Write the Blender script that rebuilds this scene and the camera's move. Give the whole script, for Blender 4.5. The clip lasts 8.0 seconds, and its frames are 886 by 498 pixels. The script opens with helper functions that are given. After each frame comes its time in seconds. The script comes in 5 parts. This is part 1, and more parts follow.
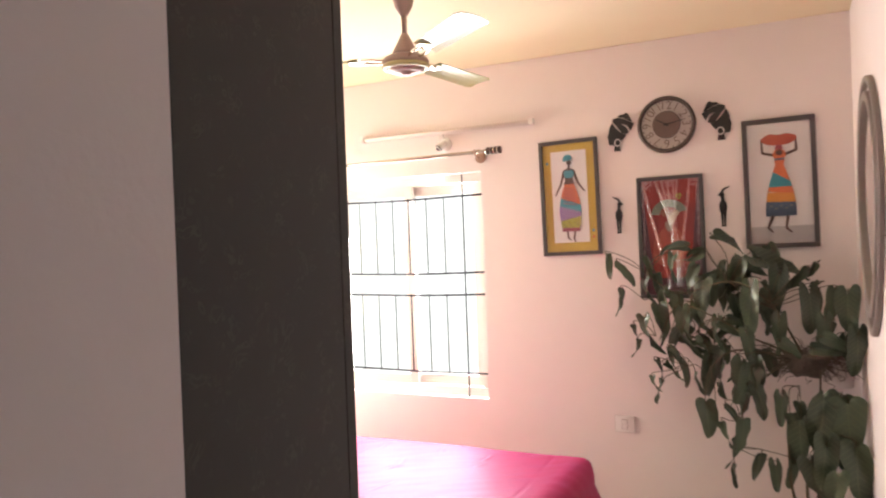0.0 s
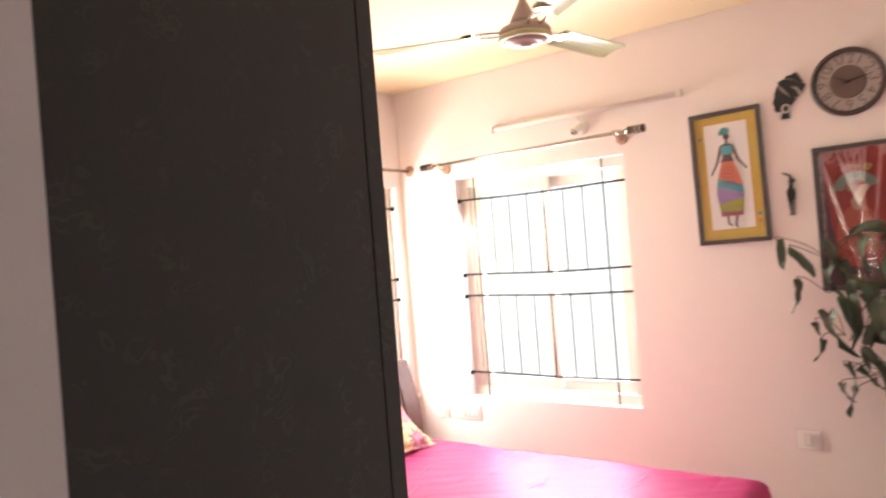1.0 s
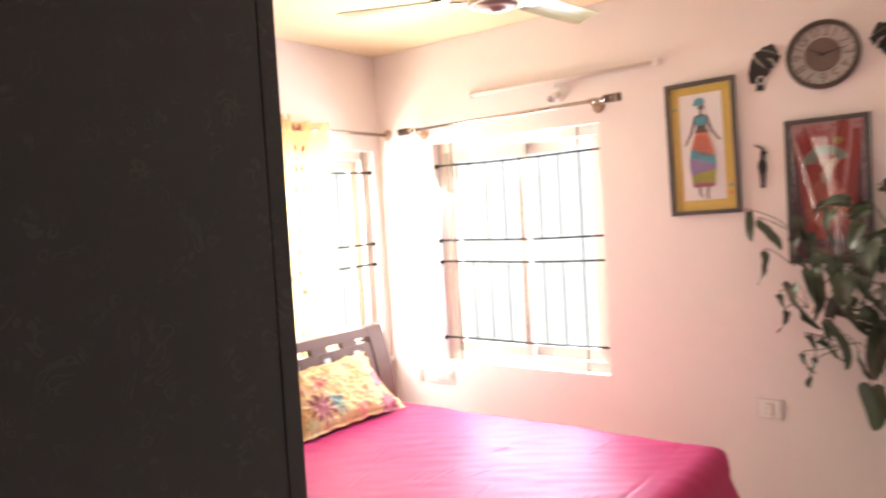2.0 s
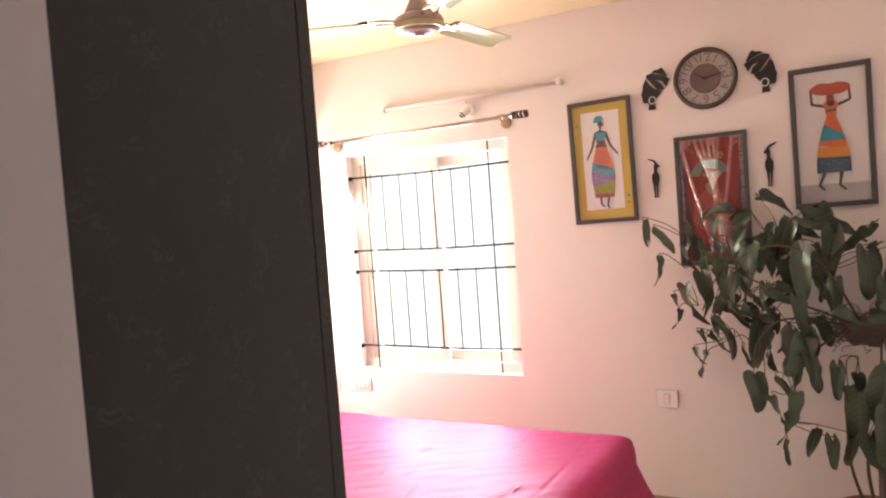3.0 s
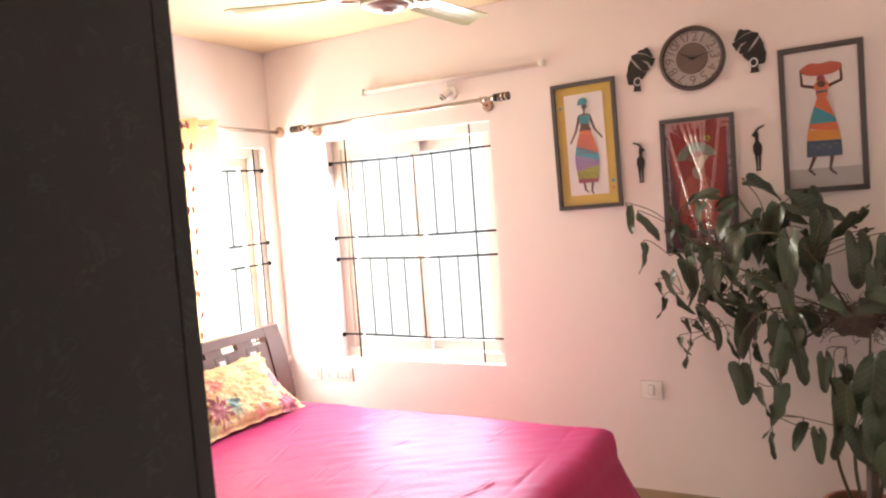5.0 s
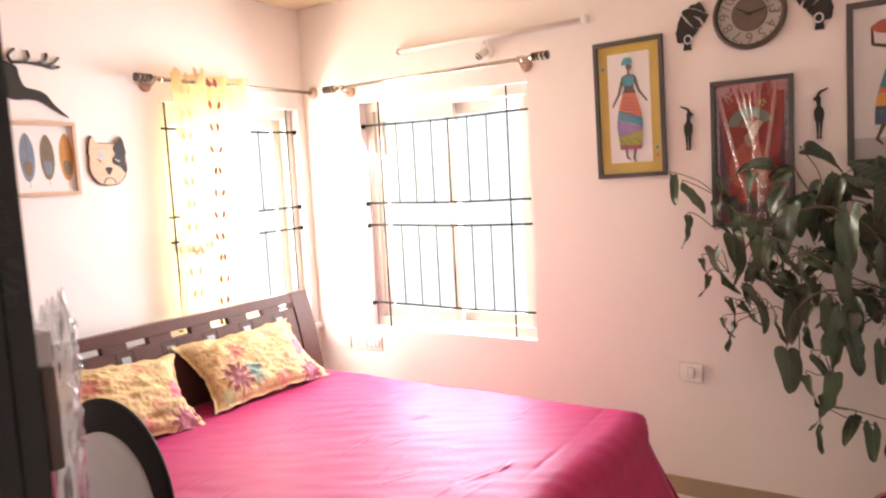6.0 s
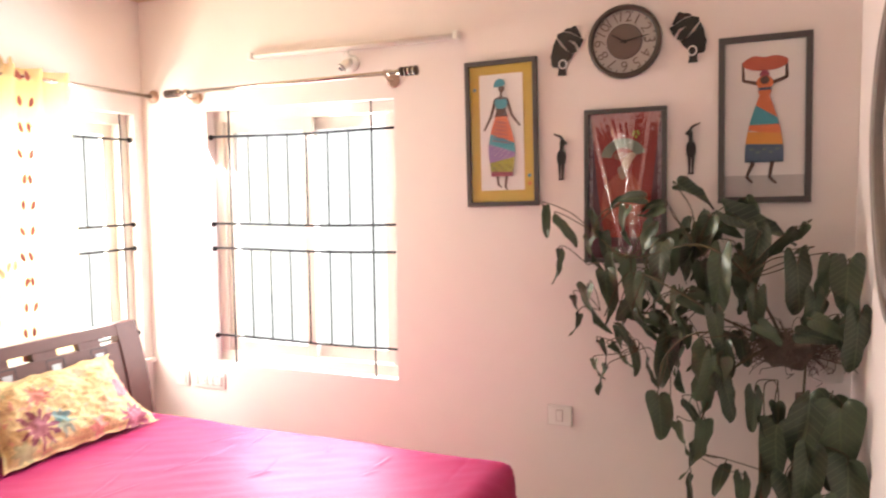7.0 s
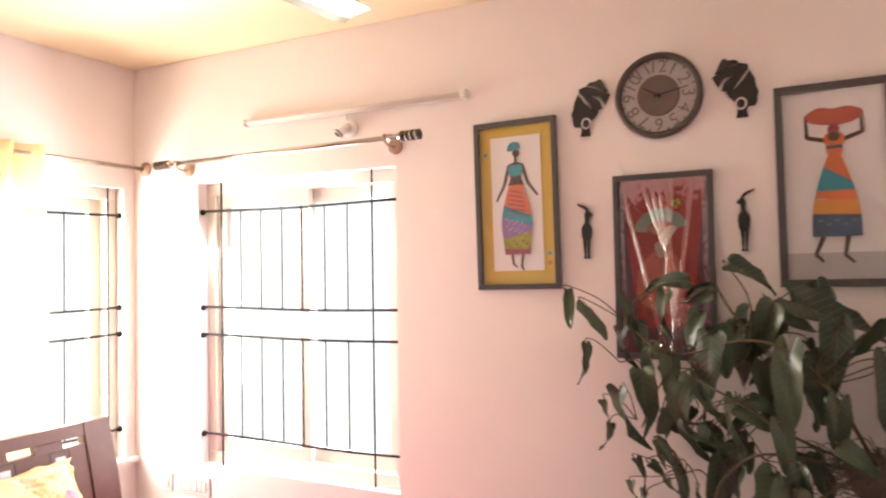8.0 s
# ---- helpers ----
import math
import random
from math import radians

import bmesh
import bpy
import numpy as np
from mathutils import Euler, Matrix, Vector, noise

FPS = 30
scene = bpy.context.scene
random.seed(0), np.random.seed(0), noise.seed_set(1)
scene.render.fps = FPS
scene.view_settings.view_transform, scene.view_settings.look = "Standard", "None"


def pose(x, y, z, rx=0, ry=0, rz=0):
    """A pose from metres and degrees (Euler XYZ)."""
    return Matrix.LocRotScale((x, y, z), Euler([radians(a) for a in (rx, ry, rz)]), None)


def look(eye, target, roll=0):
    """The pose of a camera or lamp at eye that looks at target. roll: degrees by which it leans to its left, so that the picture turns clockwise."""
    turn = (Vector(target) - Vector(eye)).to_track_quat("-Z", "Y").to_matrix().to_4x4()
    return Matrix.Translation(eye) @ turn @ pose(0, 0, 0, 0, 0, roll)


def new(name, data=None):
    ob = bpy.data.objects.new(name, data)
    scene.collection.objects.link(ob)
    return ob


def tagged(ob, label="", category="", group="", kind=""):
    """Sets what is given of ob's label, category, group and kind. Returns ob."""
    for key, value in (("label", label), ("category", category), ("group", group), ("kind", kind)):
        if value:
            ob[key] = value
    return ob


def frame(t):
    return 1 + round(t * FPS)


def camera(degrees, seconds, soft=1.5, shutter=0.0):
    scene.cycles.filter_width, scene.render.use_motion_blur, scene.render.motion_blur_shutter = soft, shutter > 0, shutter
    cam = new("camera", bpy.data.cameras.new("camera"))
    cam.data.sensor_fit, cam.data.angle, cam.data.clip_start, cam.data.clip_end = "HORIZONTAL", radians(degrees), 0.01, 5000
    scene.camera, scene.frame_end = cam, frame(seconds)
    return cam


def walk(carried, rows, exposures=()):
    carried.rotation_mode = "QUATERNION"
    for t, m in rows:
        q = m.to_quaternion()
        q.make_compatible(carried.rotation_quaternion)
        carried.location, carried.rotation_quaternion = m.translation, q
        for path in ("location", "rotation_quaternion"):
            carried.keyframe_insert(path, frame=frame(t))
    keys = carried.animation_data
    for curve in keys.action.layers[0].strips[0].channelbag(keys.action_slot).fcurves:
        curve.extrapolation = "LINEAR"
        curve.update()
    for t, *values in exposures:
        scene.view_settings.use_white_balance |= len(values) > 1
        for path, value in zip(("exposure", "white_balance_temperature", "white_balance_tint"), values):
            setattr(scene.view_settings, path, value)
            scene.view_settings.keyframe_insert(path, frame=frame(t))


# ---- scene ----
cam = camera(63.0, 8.0, soft=2.1, shutter=0.35)
EXPOSURE = -0.19
PATH = [
    (0, (3.3187, -3.9707, 1.6280), (2.4407, -2.1737, 1.6150), -2.1),
    (0.5, (3.2375, -3.7965, 1.64), (2.261, -2.0514, 1.652), -3.4),
    (0.7, (3.2224, -3.7416, 1.6216), (2.1706, -2.0406, 1.6358), -3.8),
    (1, (3.2304, -3.6412, 1.6130), (2.0004, -2.0642, 1.6190), -4.5),
    (1.5, (3.272, -3.517, 1.61), (1.905, -2.058, 1.551), -4.5),
    (1.7, (3.2875, -3.5204, 1.6194), (1.9239, -2.0598, 1.5352), -4.6),
    (2, (3.303, -3.590, 1.614), (2.091, -2.002, 1.52), -3.4),
    (2.2, (3.305, -3.632, 1.61), (2.214, -1.958, 1.525), -3.6),
    (3.5, (3.2607, -3.8217, 1.648), (2.3017, -2.0687, 1.558), -4.2),
    (4, (3.2717, -3.8036, 1.641), (2.3257, -2.0436, 1.545), -4.1),
    (4.2, (3.2777, -3.7896, 1.633), (2.3487, -2.0216, 1.512), -4.1),
    (5.3, (3.3422, -3.5482, 1.621), (2.3082, -1.8402, 1.500), -4.2),
    (5.5, (3.3512, -3.5039, 1.599), (2.2412, -1.8439, 1.489), -4.0),
    (6, (3.346, -3.412, 1.598), (2.244, -1.756, 1.396), -3.1),
    (6.1, (3.324, -3.386, 1.595), (2.243, -1.717, 1.38), -3.1),
    (6.5, (3.298, -3.278, 1.594), (2.36, -1.529, 1.346), -1.9),
    (6.8, (3.2330, -3.1806, 1.5945), (2.4014, -1.3710, 1.4102), -0.8),
    (7, (3.215, -3.104, 1.599), (2.433, -1.269, 1.447), -0.7),
    (7.2, (3.2140, -3.0112, 1.5998), (2.4679, -1.1589, 1.4880), -0.6),
    (7.5, (3.224, -2.846, 1.609), (2.452, -1.001, 1.597), -0.9),
    (7.7, (3.2138, -2.7475, 1.6172), (2.4086, -0.9172, 1.6615), -0.7),
    (8, (3.191, -2.587, 1.63), (2.278, -0.808, 1.68), -0.9),
]
walk(cam, [(t, look(eye, target, roll)) for t, eye, target, roll in PATH], exposures=[(0, EXPOSURE), (8, EXPOSURE)])

# ---- light ----
world = bpy.data.worlds.new("sky")
scene.world = world
world.use_nodes = True
wn = world.node_tree
sky = wn.nodes.new("ShaderNodeTexSky")
sky.sky_type, sky.sun_disc = "NISHITA", False
sky.sun_elevation, sky.sun_rotation = radians(48), radians(-20)
wn.nodes["Background"].inputs["Strength"].default_value = 0.15
wn.links.new(sky.outputs["Color"], wn.nodes["Background"].inputs["Color"])

sun = new("sun", bpy.data.lights.new("sun", "SUN"))
sun.data.energy, sun.data.angle, sun.data.color = 3.0, radians(0.6), (1, 0.95, 0.88)
sun.matrix_world = look((0, 0, 0), (-0.35, 0.55, -0.8))


def window_lamp(name, m, w, h, watts, colour):
    lamp = new(name, bpy.data.lights.new(name, "AREA"))
    lamp.data.shape, lamp.data.size, lamp.data.size_y = "RECTANGLE", w, h
    lamp.data.energy, lamp.data.color = watts, colour
    lamp.matrix_world = m
    return lamp


# daylight standing in the two window openings
window_lamp("window_light_north", look((1.085, 0.31, 1.42), (1.35, -1.2, 0.70)), 1.2, 1.4, 172, (0.98, 0.975, 1.0))
window_lamp("window_light_west", look((-0.20, -0.56, 1.42), (2, -0.75, 1.0)), 1.1, 1.4, 192, (1.0, 0.945, 0.85))

# ---- materials ----


def glow_material(name, colour, strength):
    m = bpy.data.materials.new(name)
    m.use_nodes = True
    n, l = m.node_tree.nodes, m.node_tree.links
    n.remove(n["Principled BSDF"])
    e = n.new("ShaderNodeEmission")
    e.inputs["Color"].default_value, e.inputs["Strength"].default_value = (*colour, 1), strength
    l.new(e.outputs[0], n["Material Output"].inputs["Surface"])
    return m


DAYLIGHT = glow_material("bright_hazy_sky", (1.0, 0.99, 0.97), 1.5)


def material(name, colour, rough=0.6, metal=0.0, grain=0.0, scale=20.0, bump=0.0, bump_scale=60.0, spec=0.5, dark=None, coat=0.0, sheen=0.0):
    """A principled surface with variation at two scales and a fine relief."""
    m = bpy.data.materials.new(name)
    m.use_nodes = True
    n, l = m.node_tree.nodes, m.node_tree.links
    b = n["Principled BSDF"]
    b.inputs["Base Color"].default_value = (*colour, 1)
    b.inputs["Roughness"].default_value, b.inputs["Metallic"].default_value = rough, metal
    b.inputs["Specular IOR Level"].default_value = spec
    b.inputs["Coat Weight"].default_value = coat
    b.inputs["Sheen Weight"].default_value = sheen
    co = n.new("ShaderNodeTexCoord")
    if grain:
        fine, broad, add, ramp = n.new("ShaderNodeTexNoise"), n.new("ShaderNodeTexNoise"), n.new("ShaderNodeMath"), n.new("ShaderNodeMix")
        fine.inputs["Scale"].default_value, broad.inputs["Scale"].default_value = scale, scale / 9
        fine.inputs["Detail"].default_value, broad.inputs["Detail"].default_value = 6, 4
        l.new(co.outputs["Object"], fine.inputs["Vector"]), l.new(co.outputs["Object"], broad.inputs["Vector"])
        add.operation = "MULTIPLY_ADD"
        add.inputs[1].default_value = 0.5
        half = n.new("ShaderNodeMath")
        half.operation = "MULTIPLY"
        half.inputs[1].default_value = 0.5
        l.new(broad.outputs["Fac"], half.inputs[0])
        l.new(fine.outputs["Fac"], add.inputs[0]), l.new(half.outputs[0], add.inputs[2])
        ramp.data_type = "RGBA"
        low = dark or tuple(c * (1 - grain) for c in colour)
        high = tuple(min(1, c * (1 + grain * 0.5)) for c in colour)
        ramp.inputs["A"].default_value, ramp.inputs["B"].default_value = (*low, 1), (*high, 1)
        l.new(add.outputs[0], ramp.inputs["Factor"])
        l.new(ramp.outputs["Result"], b.inputs["Base Color"])
    if bump:
        tex, bm_node = n.new("ShaderNodeTexNoise"), n.new("ShaderNodeBump")
        tex.inputs["Scale"].default_value, tex.inputs["Detail"].default_value = bump_scale, 5
        l.new(co.outputs["Object"], tex.inputs["Vector"])
        bm_node.inputs["Strength"].default_value, bm_node.inputs["Distance"].default_value = bump, 0.004
        l.new(tex.outputs["Fac"], bm_node.inputs["Height"]), l.new(bm_node.outputs["Normal"], b.inputs["Normal"])
    return m


def nodes_of(m):
    return m.node_tree.nodes, m.node_tree.links, m.node_tree.nodes["Principled BSDF"]


PAINT = material("wall_paint", (0.85, 0.775, 0.765), 0.75, grain=0.05, scale=9, bump=0.15, bump_scale=90)
# Greyer than the room walls, and darkened for the shade in the passage.
PASSAGE = material("passage_paint_shaded", (0.50, 0.475, 0.49), 0.7, grain=0.05, scale=9, bump=0.15, bump_scale=90)
# Yellow tint holds the curtain-coloured light that falls on the white ceiling.
CEILING = material("ceiling_paint_light_cast", (0.86, 0.745, 0.53), 0.85, grain=0.04, scale=5, bump=0.1, bump_scale=70)
TILE = material("floor_tile", (0.56, 0.48, 0.40), 0.25, grain=0.12, scale=12)
SKIRT = material("skirting_tile", (0.40, 0.29, 0.20), 0.35, grain=0.15, scale=14)
GROUT = material("grout", (0.30, 0.26, 0.22), 0.9, grain=0.2, scale=60)
UPVC = material("white_window_frame", (0.80, 0.76, 0.70), 0.4, grain=0.04, scale=8)
IRON = material("black_grille_iron", (0.018, 0.018, 0.020), 0.6, grain=0.3, scale=80, bump=0.2, bump_scale=200, spec=0.15)
STEEL = material("brushed_steel_rod", (0.55, 0.50, 0.44), 0.22, metal=1.0, grain=0.1, scale=40)
FINIAL = material("dark_bronze", (0.09, 0.06, 0.05), 0.35, metal=0.5, grain=0.3, scale=60)
BRACKET = material("bracket_wood_tone", (0.42, 0.27, 0.20), 0.4, grain=0.2, scale=40)
PLASTIC = material("white_switch_plastic", (0.86, 0.84, 0.82), 0.35, grain=0.02, scale=30)
GREYPLATE = material("grey_switch_surround", (0.55, 0.50, 0.48), 0.4, grain=0.05, scale=30)
BLACKWOOD = material("black_lacquered_wood", (0.02, 0.018, 0.017), 0.4, grain=0.3, scale=30)
FRAMEWOOD = material("charcoal_frame", (0.080, 0.072, 0.072), 0.45, grain=0.3, scale=60, bump=0.2, bump_scale=150)
PALEWOOD = material("pale_pine_frame", (0.60, 0.42, 0.30), 0.5, grain=0.2, scale=30)
PAPER = material("white_art_paper", (0.78, 0.74, 0.74), 0.6, grain=0.03, scale=10)
MUSTARD = material("mustard_mount", (0.62, 0.43, 0.07), 0.6, grain=0.2, scale=30)
WALNUT = material("dark_walnut_headboard", (0.105, 0.047, 0.040), 0.45, grain=0.4, scale=18, spec=0.2)
GROOVE = material("groove_black", (0.015, 0.01, 0.01), 0.6)
CUTGLASS = material("headboard_glass_inlay", (0.40, 0.42, 0.44), 0.2, grain=0.05)
SHEET = material("crimson_bedsheet", (0.41, 0.035, 0.092), 0.50, grain=0.14, scale=25, bump=0.22, bump_scale=45, spec=0.24, sheen=0.16)
# Violet gloss tints carry the colour of the window's glare on the cloth.
sheet_surface = SHEET.node_tree.nodes["Principled BSDF"].inputs
sheet_surface["Specular Tint"].default_value = (0.52, 0.10, 1.0, 1)
sheet_surface["Sheen Tint"].default_value, sheet_surface["Sheen Roughness"].default_value = (0.50, 0.14, 1.0, 1), 0.4
FANWHITE = material("cream_fan_enamel", (0.56, 0.51, 0.26), 0.32, grain=0.05, scale=10, coat=0.15)
FANBROWN = material("brown_fan_metal", (0.42, 0.31, 0.275), 0.35, metal=0.1, grain=0.15, scale=20)
# A greenish reflected sheen is mixed into the blades' base colour.
BLADE = material("blade_enamel_green_sheen", (0.36, 0.35, 0.14), 0.3, grain=0.08, scale=10, coat=0.2)
CHROME = material("fan_arm_chrome", (0.75, 0.70, 0.60), 0.12, metal=1.0, grain=0.05)
DIAL = material("clock_dial", (0.49, 0.45, 0.44), 0.5, grain=0.1, scale=20)
CLOCKBROWN = material("clock_bronze", (0.09, 0.07, 0.06), 0.4, metal=0.3, grain=0.3, scale=50)
CLOCKDISC = material("clock_disc_brown", (0.15, 0.105, 0.092), 0.55, grain=0.25, scale=30)
NUMERAL = material("numeral_brown", (0.20, 0.145, 0.125), 0.5, grain=0.2, scale=60)
SKIN = material("print_brown", (0.10, 0.05, 0.04), 0.6, grain=0.15, scale=30)
ORANGE = material("print_orange", (0.66, 0.17, 0.07), 0.6, grain=0.25, scale=40)
TEAL = material("print_teal", (0.06, 0.30, 0.38), 0.6, grain=0.25, scale=40)
PURPLE = material("print_purple", (0.26, 0.15, 0.36), 0.6, grain=0.25, scale=50)
LIME = material("print_lime", (0.48, 0.46, 0.05), 0.6, grain=0.5, scale=60, dark=(0.05, 0.05, 0.02))
CLARET = material("print_claret", (0.30, 0.06, 0.10), 0.6, grain=0.2, scale=40)
NAVY = material("print_slate_blue", (0.08, 0.12, 0.19), 0.6, grain=0.4, scale=45)
AMBER = material("print_amber", (0.66, 0.28, 0.06), 0.6, grain=0.2, scale=40)
RED = material("red_print", (0.36, 0.035, 0.026), 0.6, grain=0.2, scale=18)
PLUM = material("plum_print", (0.15, 0.045, 0.06), 0.6, grain=0.3, scale=18)
SAGE = material("sage_print", (0.24, 0.25, 0.19), 0.6, grain=0.3, scale=30)
MASKWOOD = material("mask_pale_wood", (0.72, 0.50, 0.36), 0.55, grain=0.15, scale=25)
PALEBLUE = material("mask_pale_blue", (0.45, 0.55, 0.62), 0.55, grain=0.2, scale=30)
FEATHER_A = material("feather_brown", (0.22, 0.16, 0.11), 0.7, grain=0.5, scale=50)
FEATHER_B = material("feather_blue_grey", (0.20, 0.25, 0.32), 0.7, grain=0.5, scale=50)
FEATHER_C = material("feather_amber", (0.55, 0.25, 0.06), 0.7, grain=0.4, scale=50)
TERRACOTTA = material("terracotta", (0.36, 0.15, 0.10), 0.8, grain=0.2, scale=25, bump=0.3)
SOIL = material("potting_soil", (0.04, 0.025, 0.018), 0.95, grain=0.4, scale=60, bump=0.8, bump_scale=80)
COIR = material("coir_fibre", (0.19, 0.15, 0.125), 0.95, grain=0.5, scale=90, bump=0.9, bump_scale=120)
STEM = material("plant_stem", (0.085, 0.07, 0.035), 0.6, grain=0.3, scale=40)
CHAIRBLACK = material("black_chair_shell", (0.013, 0.010, 0.009), 0.6, grain=0.3, scale=30, spec=0.15)
CUSHION = material("grey_chair_fabric", (0.50, 0.47, 0.48), 0.85, grain=0.1, scale=90, bump=0.4, bump_scale=220, sheen=0.3)
GREYMETAL = material("grey_handle", (0.36, 0.33, 0.33), 0.3, metal=0.8, grain=0.1)
MIRROR = material("mirror_silver", (0.85, 0.85, 0.85), 0.02, metal=1.0)
ROSE = material("red_petal", (0.40, 0.02, 0.05), 0.7, grain=0.3, scale=60)
PINKRIBBON = material("pink_ribbon", (0.75, 0.22, 0.32), 0.45, grain=0.2, scale=40)
BATTEN = material("tube_lamp_plastic", (0.75, 0.68, 0.65), 0.6, grain=0.03, scale=10)


def leaf_material():
    m = material("dark_green_leaf", (0.058, 0.084, 0.050), 0.38, grain=0.4, scale=30, coat=0.12)
    n, l, b = nodes_of(m)
    info, hue = n.new("ShaderNodeObjectInfo"), n.new("ShaderNodeHueSaturation")
    src = b.inputs["Base Color"].links[0].from_socket
    rng = n.new("ShaderNodeMapRange")
    rng.inputs["To Min"].default_value, rng.inputs["To Max"].default_value = 0.6, 1.7
    l.new(info.outputs["Random"], rng.inputs["Value"])
    l.new(rng.outputs["Result"], hue.inputs["Value"]), l.new(src, hue.inputs["Color"])
    co, sep, ax, rib, slant, wave, vein, both, pale = (n.new("ShaderNode" + k) for k in ("TexCoord", "SeparateXYZ", "Math", "Math", "Math", "Math", "Math", "Math", "Mix"))
    l.new(co.outputs["Object"], sep.inputs[0])
    ax.operation = "ABSOLUTE"
    l.new(sep.outputs["X"], ax.inputs[0])
    rib.operation, rib.inputs[1].default_value = "LESS_THAN", 0.011
    l.new(ax.outputs[0], rib.inputs[0])
    slant.operation, slant.inputs[1].default_value = "MULTIPLY_ADD", -0.85
    l.new(ax.outputs[0], slant.inputs[0]), l.new(sep.outputs["Y"], slant.inputs[2])
    wave.operation, wave.inputs[1].default_value = "PINGPONG", 0.055
    l.new(slant.outputs[0], wave.inputs[0])
    vein.operation, vein.inputs[1].default_value = "LESS_THAN", 0.007
    l.new(wave.outputs[0], vein.inputs[0])
    both.operation = "MAXIMUM"
    l.new(rib.outputs[0], both.inputs[0]), l.new(vein.outputs[0], both.inputs[1])
    half = n.new("ShaderNodeMath")
    half.operation, half.inputs[1].default_value = "MULTIPLY", 0.45
    l.new(both.outputs[0], half.inputs[0])
    pale.data_type = "RGBA"
    pale.inputs["B"].default_value = (0.13, 0.17, 0.09, 1)
    l.new(hue.outputs["Color"], pale.inputs["A"]), l.new(half.outputs[0], pale.inputs["Factor"])
    l.new(pale.outputs["Result"], b.inputs["Base Color"])
    return m


LEAF = leaf_material()


def laminate_material():
    """Near-black laminate with a faint scrolling floral figure."""
    m = material("dark_floral_laminate", (0.0165, 0.0165, 0.0155), 0.5, grain=0.2, scale=40, spec=0.35)
    n, l, b = nodes_of(m)
    co, warp, mixv, vor, less, fade, mul, mix = (n.new("ShaderNode" + k) for k in ("TexCoord", "TexNoise", "VectorMath", "TexVoronoi", "Math", "TexNoise", "Math", "Mix"))
    warp.inputs["Scale"].default_value = 14
    l.new(co.outputs["Object"], warp.inputs["Vector"])
    mixv.operation = "MULTIPLY_ADD"
    mixv.inputs[1].default_value = (0.20, 0.20, 0.20)
    l.new(warp.outputs["Color"], mixv.inputs[0]), l.new(co.outputs["Object"], mixv.inputs[2])
    vor.feature = "F1"
    vor.inputs["Scale"].default_value = 48
    l.new(mixv.outputs[0], vor.inputs["Vector"])
    less.operation = "COMPARE"
    less.inputs[1].default_value, less.inputs[2].default_value = 0.36, 0.075
    l.new(vor.outputs["Distance"], less.inputs[0])
    fade.inputs["Scale"].default_value, fade.inputs["Detail"].default_value = 22, 3
    l.new(co.outputs["Object"], fade.inputs["Vector"])
    step = n.new("ShaderNodeMapRange")
    step.inputs["From Min"].default_value, step.inputs["From Max"].default_value = 0.46, 0.62
    l.new(fade.outputs["Fac"], step.inputs["Value"])
    mul.operation = "MULTIPLY"
    l.new(less.outputs[0], mul.inputs[0]), l.new(step.outputs["Result"], mul.inputs[1])
    mix.data_type = "RGBA"
    mix.inputs["B"].default_value = (0.0265, 0.028, 0.0235, 1)
    l.new(b.inputs["Base Color"].links[0].from_socket, mix.inputs["A"])
    l.new(mul.outputs[0], mix.inputs["Factor"])
    l.new(mix.outputs["Result"], b.inputs["Base Color"])
    return m


LAMINATE = laminate_material()


def glass_material(name, tint, gloss, share):
    m = bpy.data.materials.new(name)
    m.use_nodes = True
    n, l = m.node_tree.nodes, m.node_tree.links
    n.remove(n["Principled BSDF"])
    clear, shine, mix = n.new("ShaderNodeBsdfTransparent"), n.new("ShaderNodeBsdfGlossy"), n.new("ShaderNodeMixShader")
    clear.inputs["Color"].default_value = (*tint, 1)
    shine.inputs["Roughness"].default_value = gloss
    mix.inputs[0].default_value = share
    l.new(clear.outputs[0], mix.inputs[1]), l.new(shine.outputs[0], mix.inputs[2])
    l.new(mix.outputs[0], n["Material Output"].inputs["Surface"])
    return m


GLASS = glass_material("window_glass", (0.98, 0.99, 0.99), 0.02, 0.03)
PICTUREGLASS = glass_material("picture_glass", (0.99, 0.99, 0.99), 0.12, 0.025)
WRAP = glass_material("clear_plastic_wrap", (0.93, 0.92, 0.93), 0.20, 0.52)


def curtain_material():
    m = bpy.data.materials.new("sheer_yellow_curtain")
    m.use_nodes = True
    n, l = m.node_tree.nodes, m.node_tree.links
    n.remove(n["Principled BSDF"])
    diff, trans, clear, a, c = (n.new("ShaderNode" + k) for k in ("BsdfDiffuse", "BsdfTranslucent", "BsdfTransparent", "MixShader", "MixShader"))
    weave = n.new("ShaderNodeTexNoise")
    weave.inputs["Scale"].default_value = 120
    tone = n.new("ShaderNodeMix")
    tone.data_type = "RGBA"
    tone.inputs["A"].default_value, tone.inputs["B"].default_value = (0.79, 0.59, 0.26, 1), (0.85, 0.69, 0.36, 1)
    l.new(weave.outputs["Fac"], tone.inputs["Factor"])
    l.new(tone.outputs["Result"], diff.inputs["Color"]), l.new(tone.outputs["Result"], trans.inputs["Color"])
    a.inputs[0].default_value, c.inputs[0].default_value = 0.45, 0.30
    l.new(diff.outputs[0], a.inputs[1]), l.new(trans.outputs[0], a.inputs[2])
    l.new(a.outputs[0], c.inputs[1]), l.new(clear.outputs[0], c.inputs[2])
    l.new(c.outputs[0], n["Material Output"].inputs["Surface"])
    return m


CURTAIN = curtain_material()


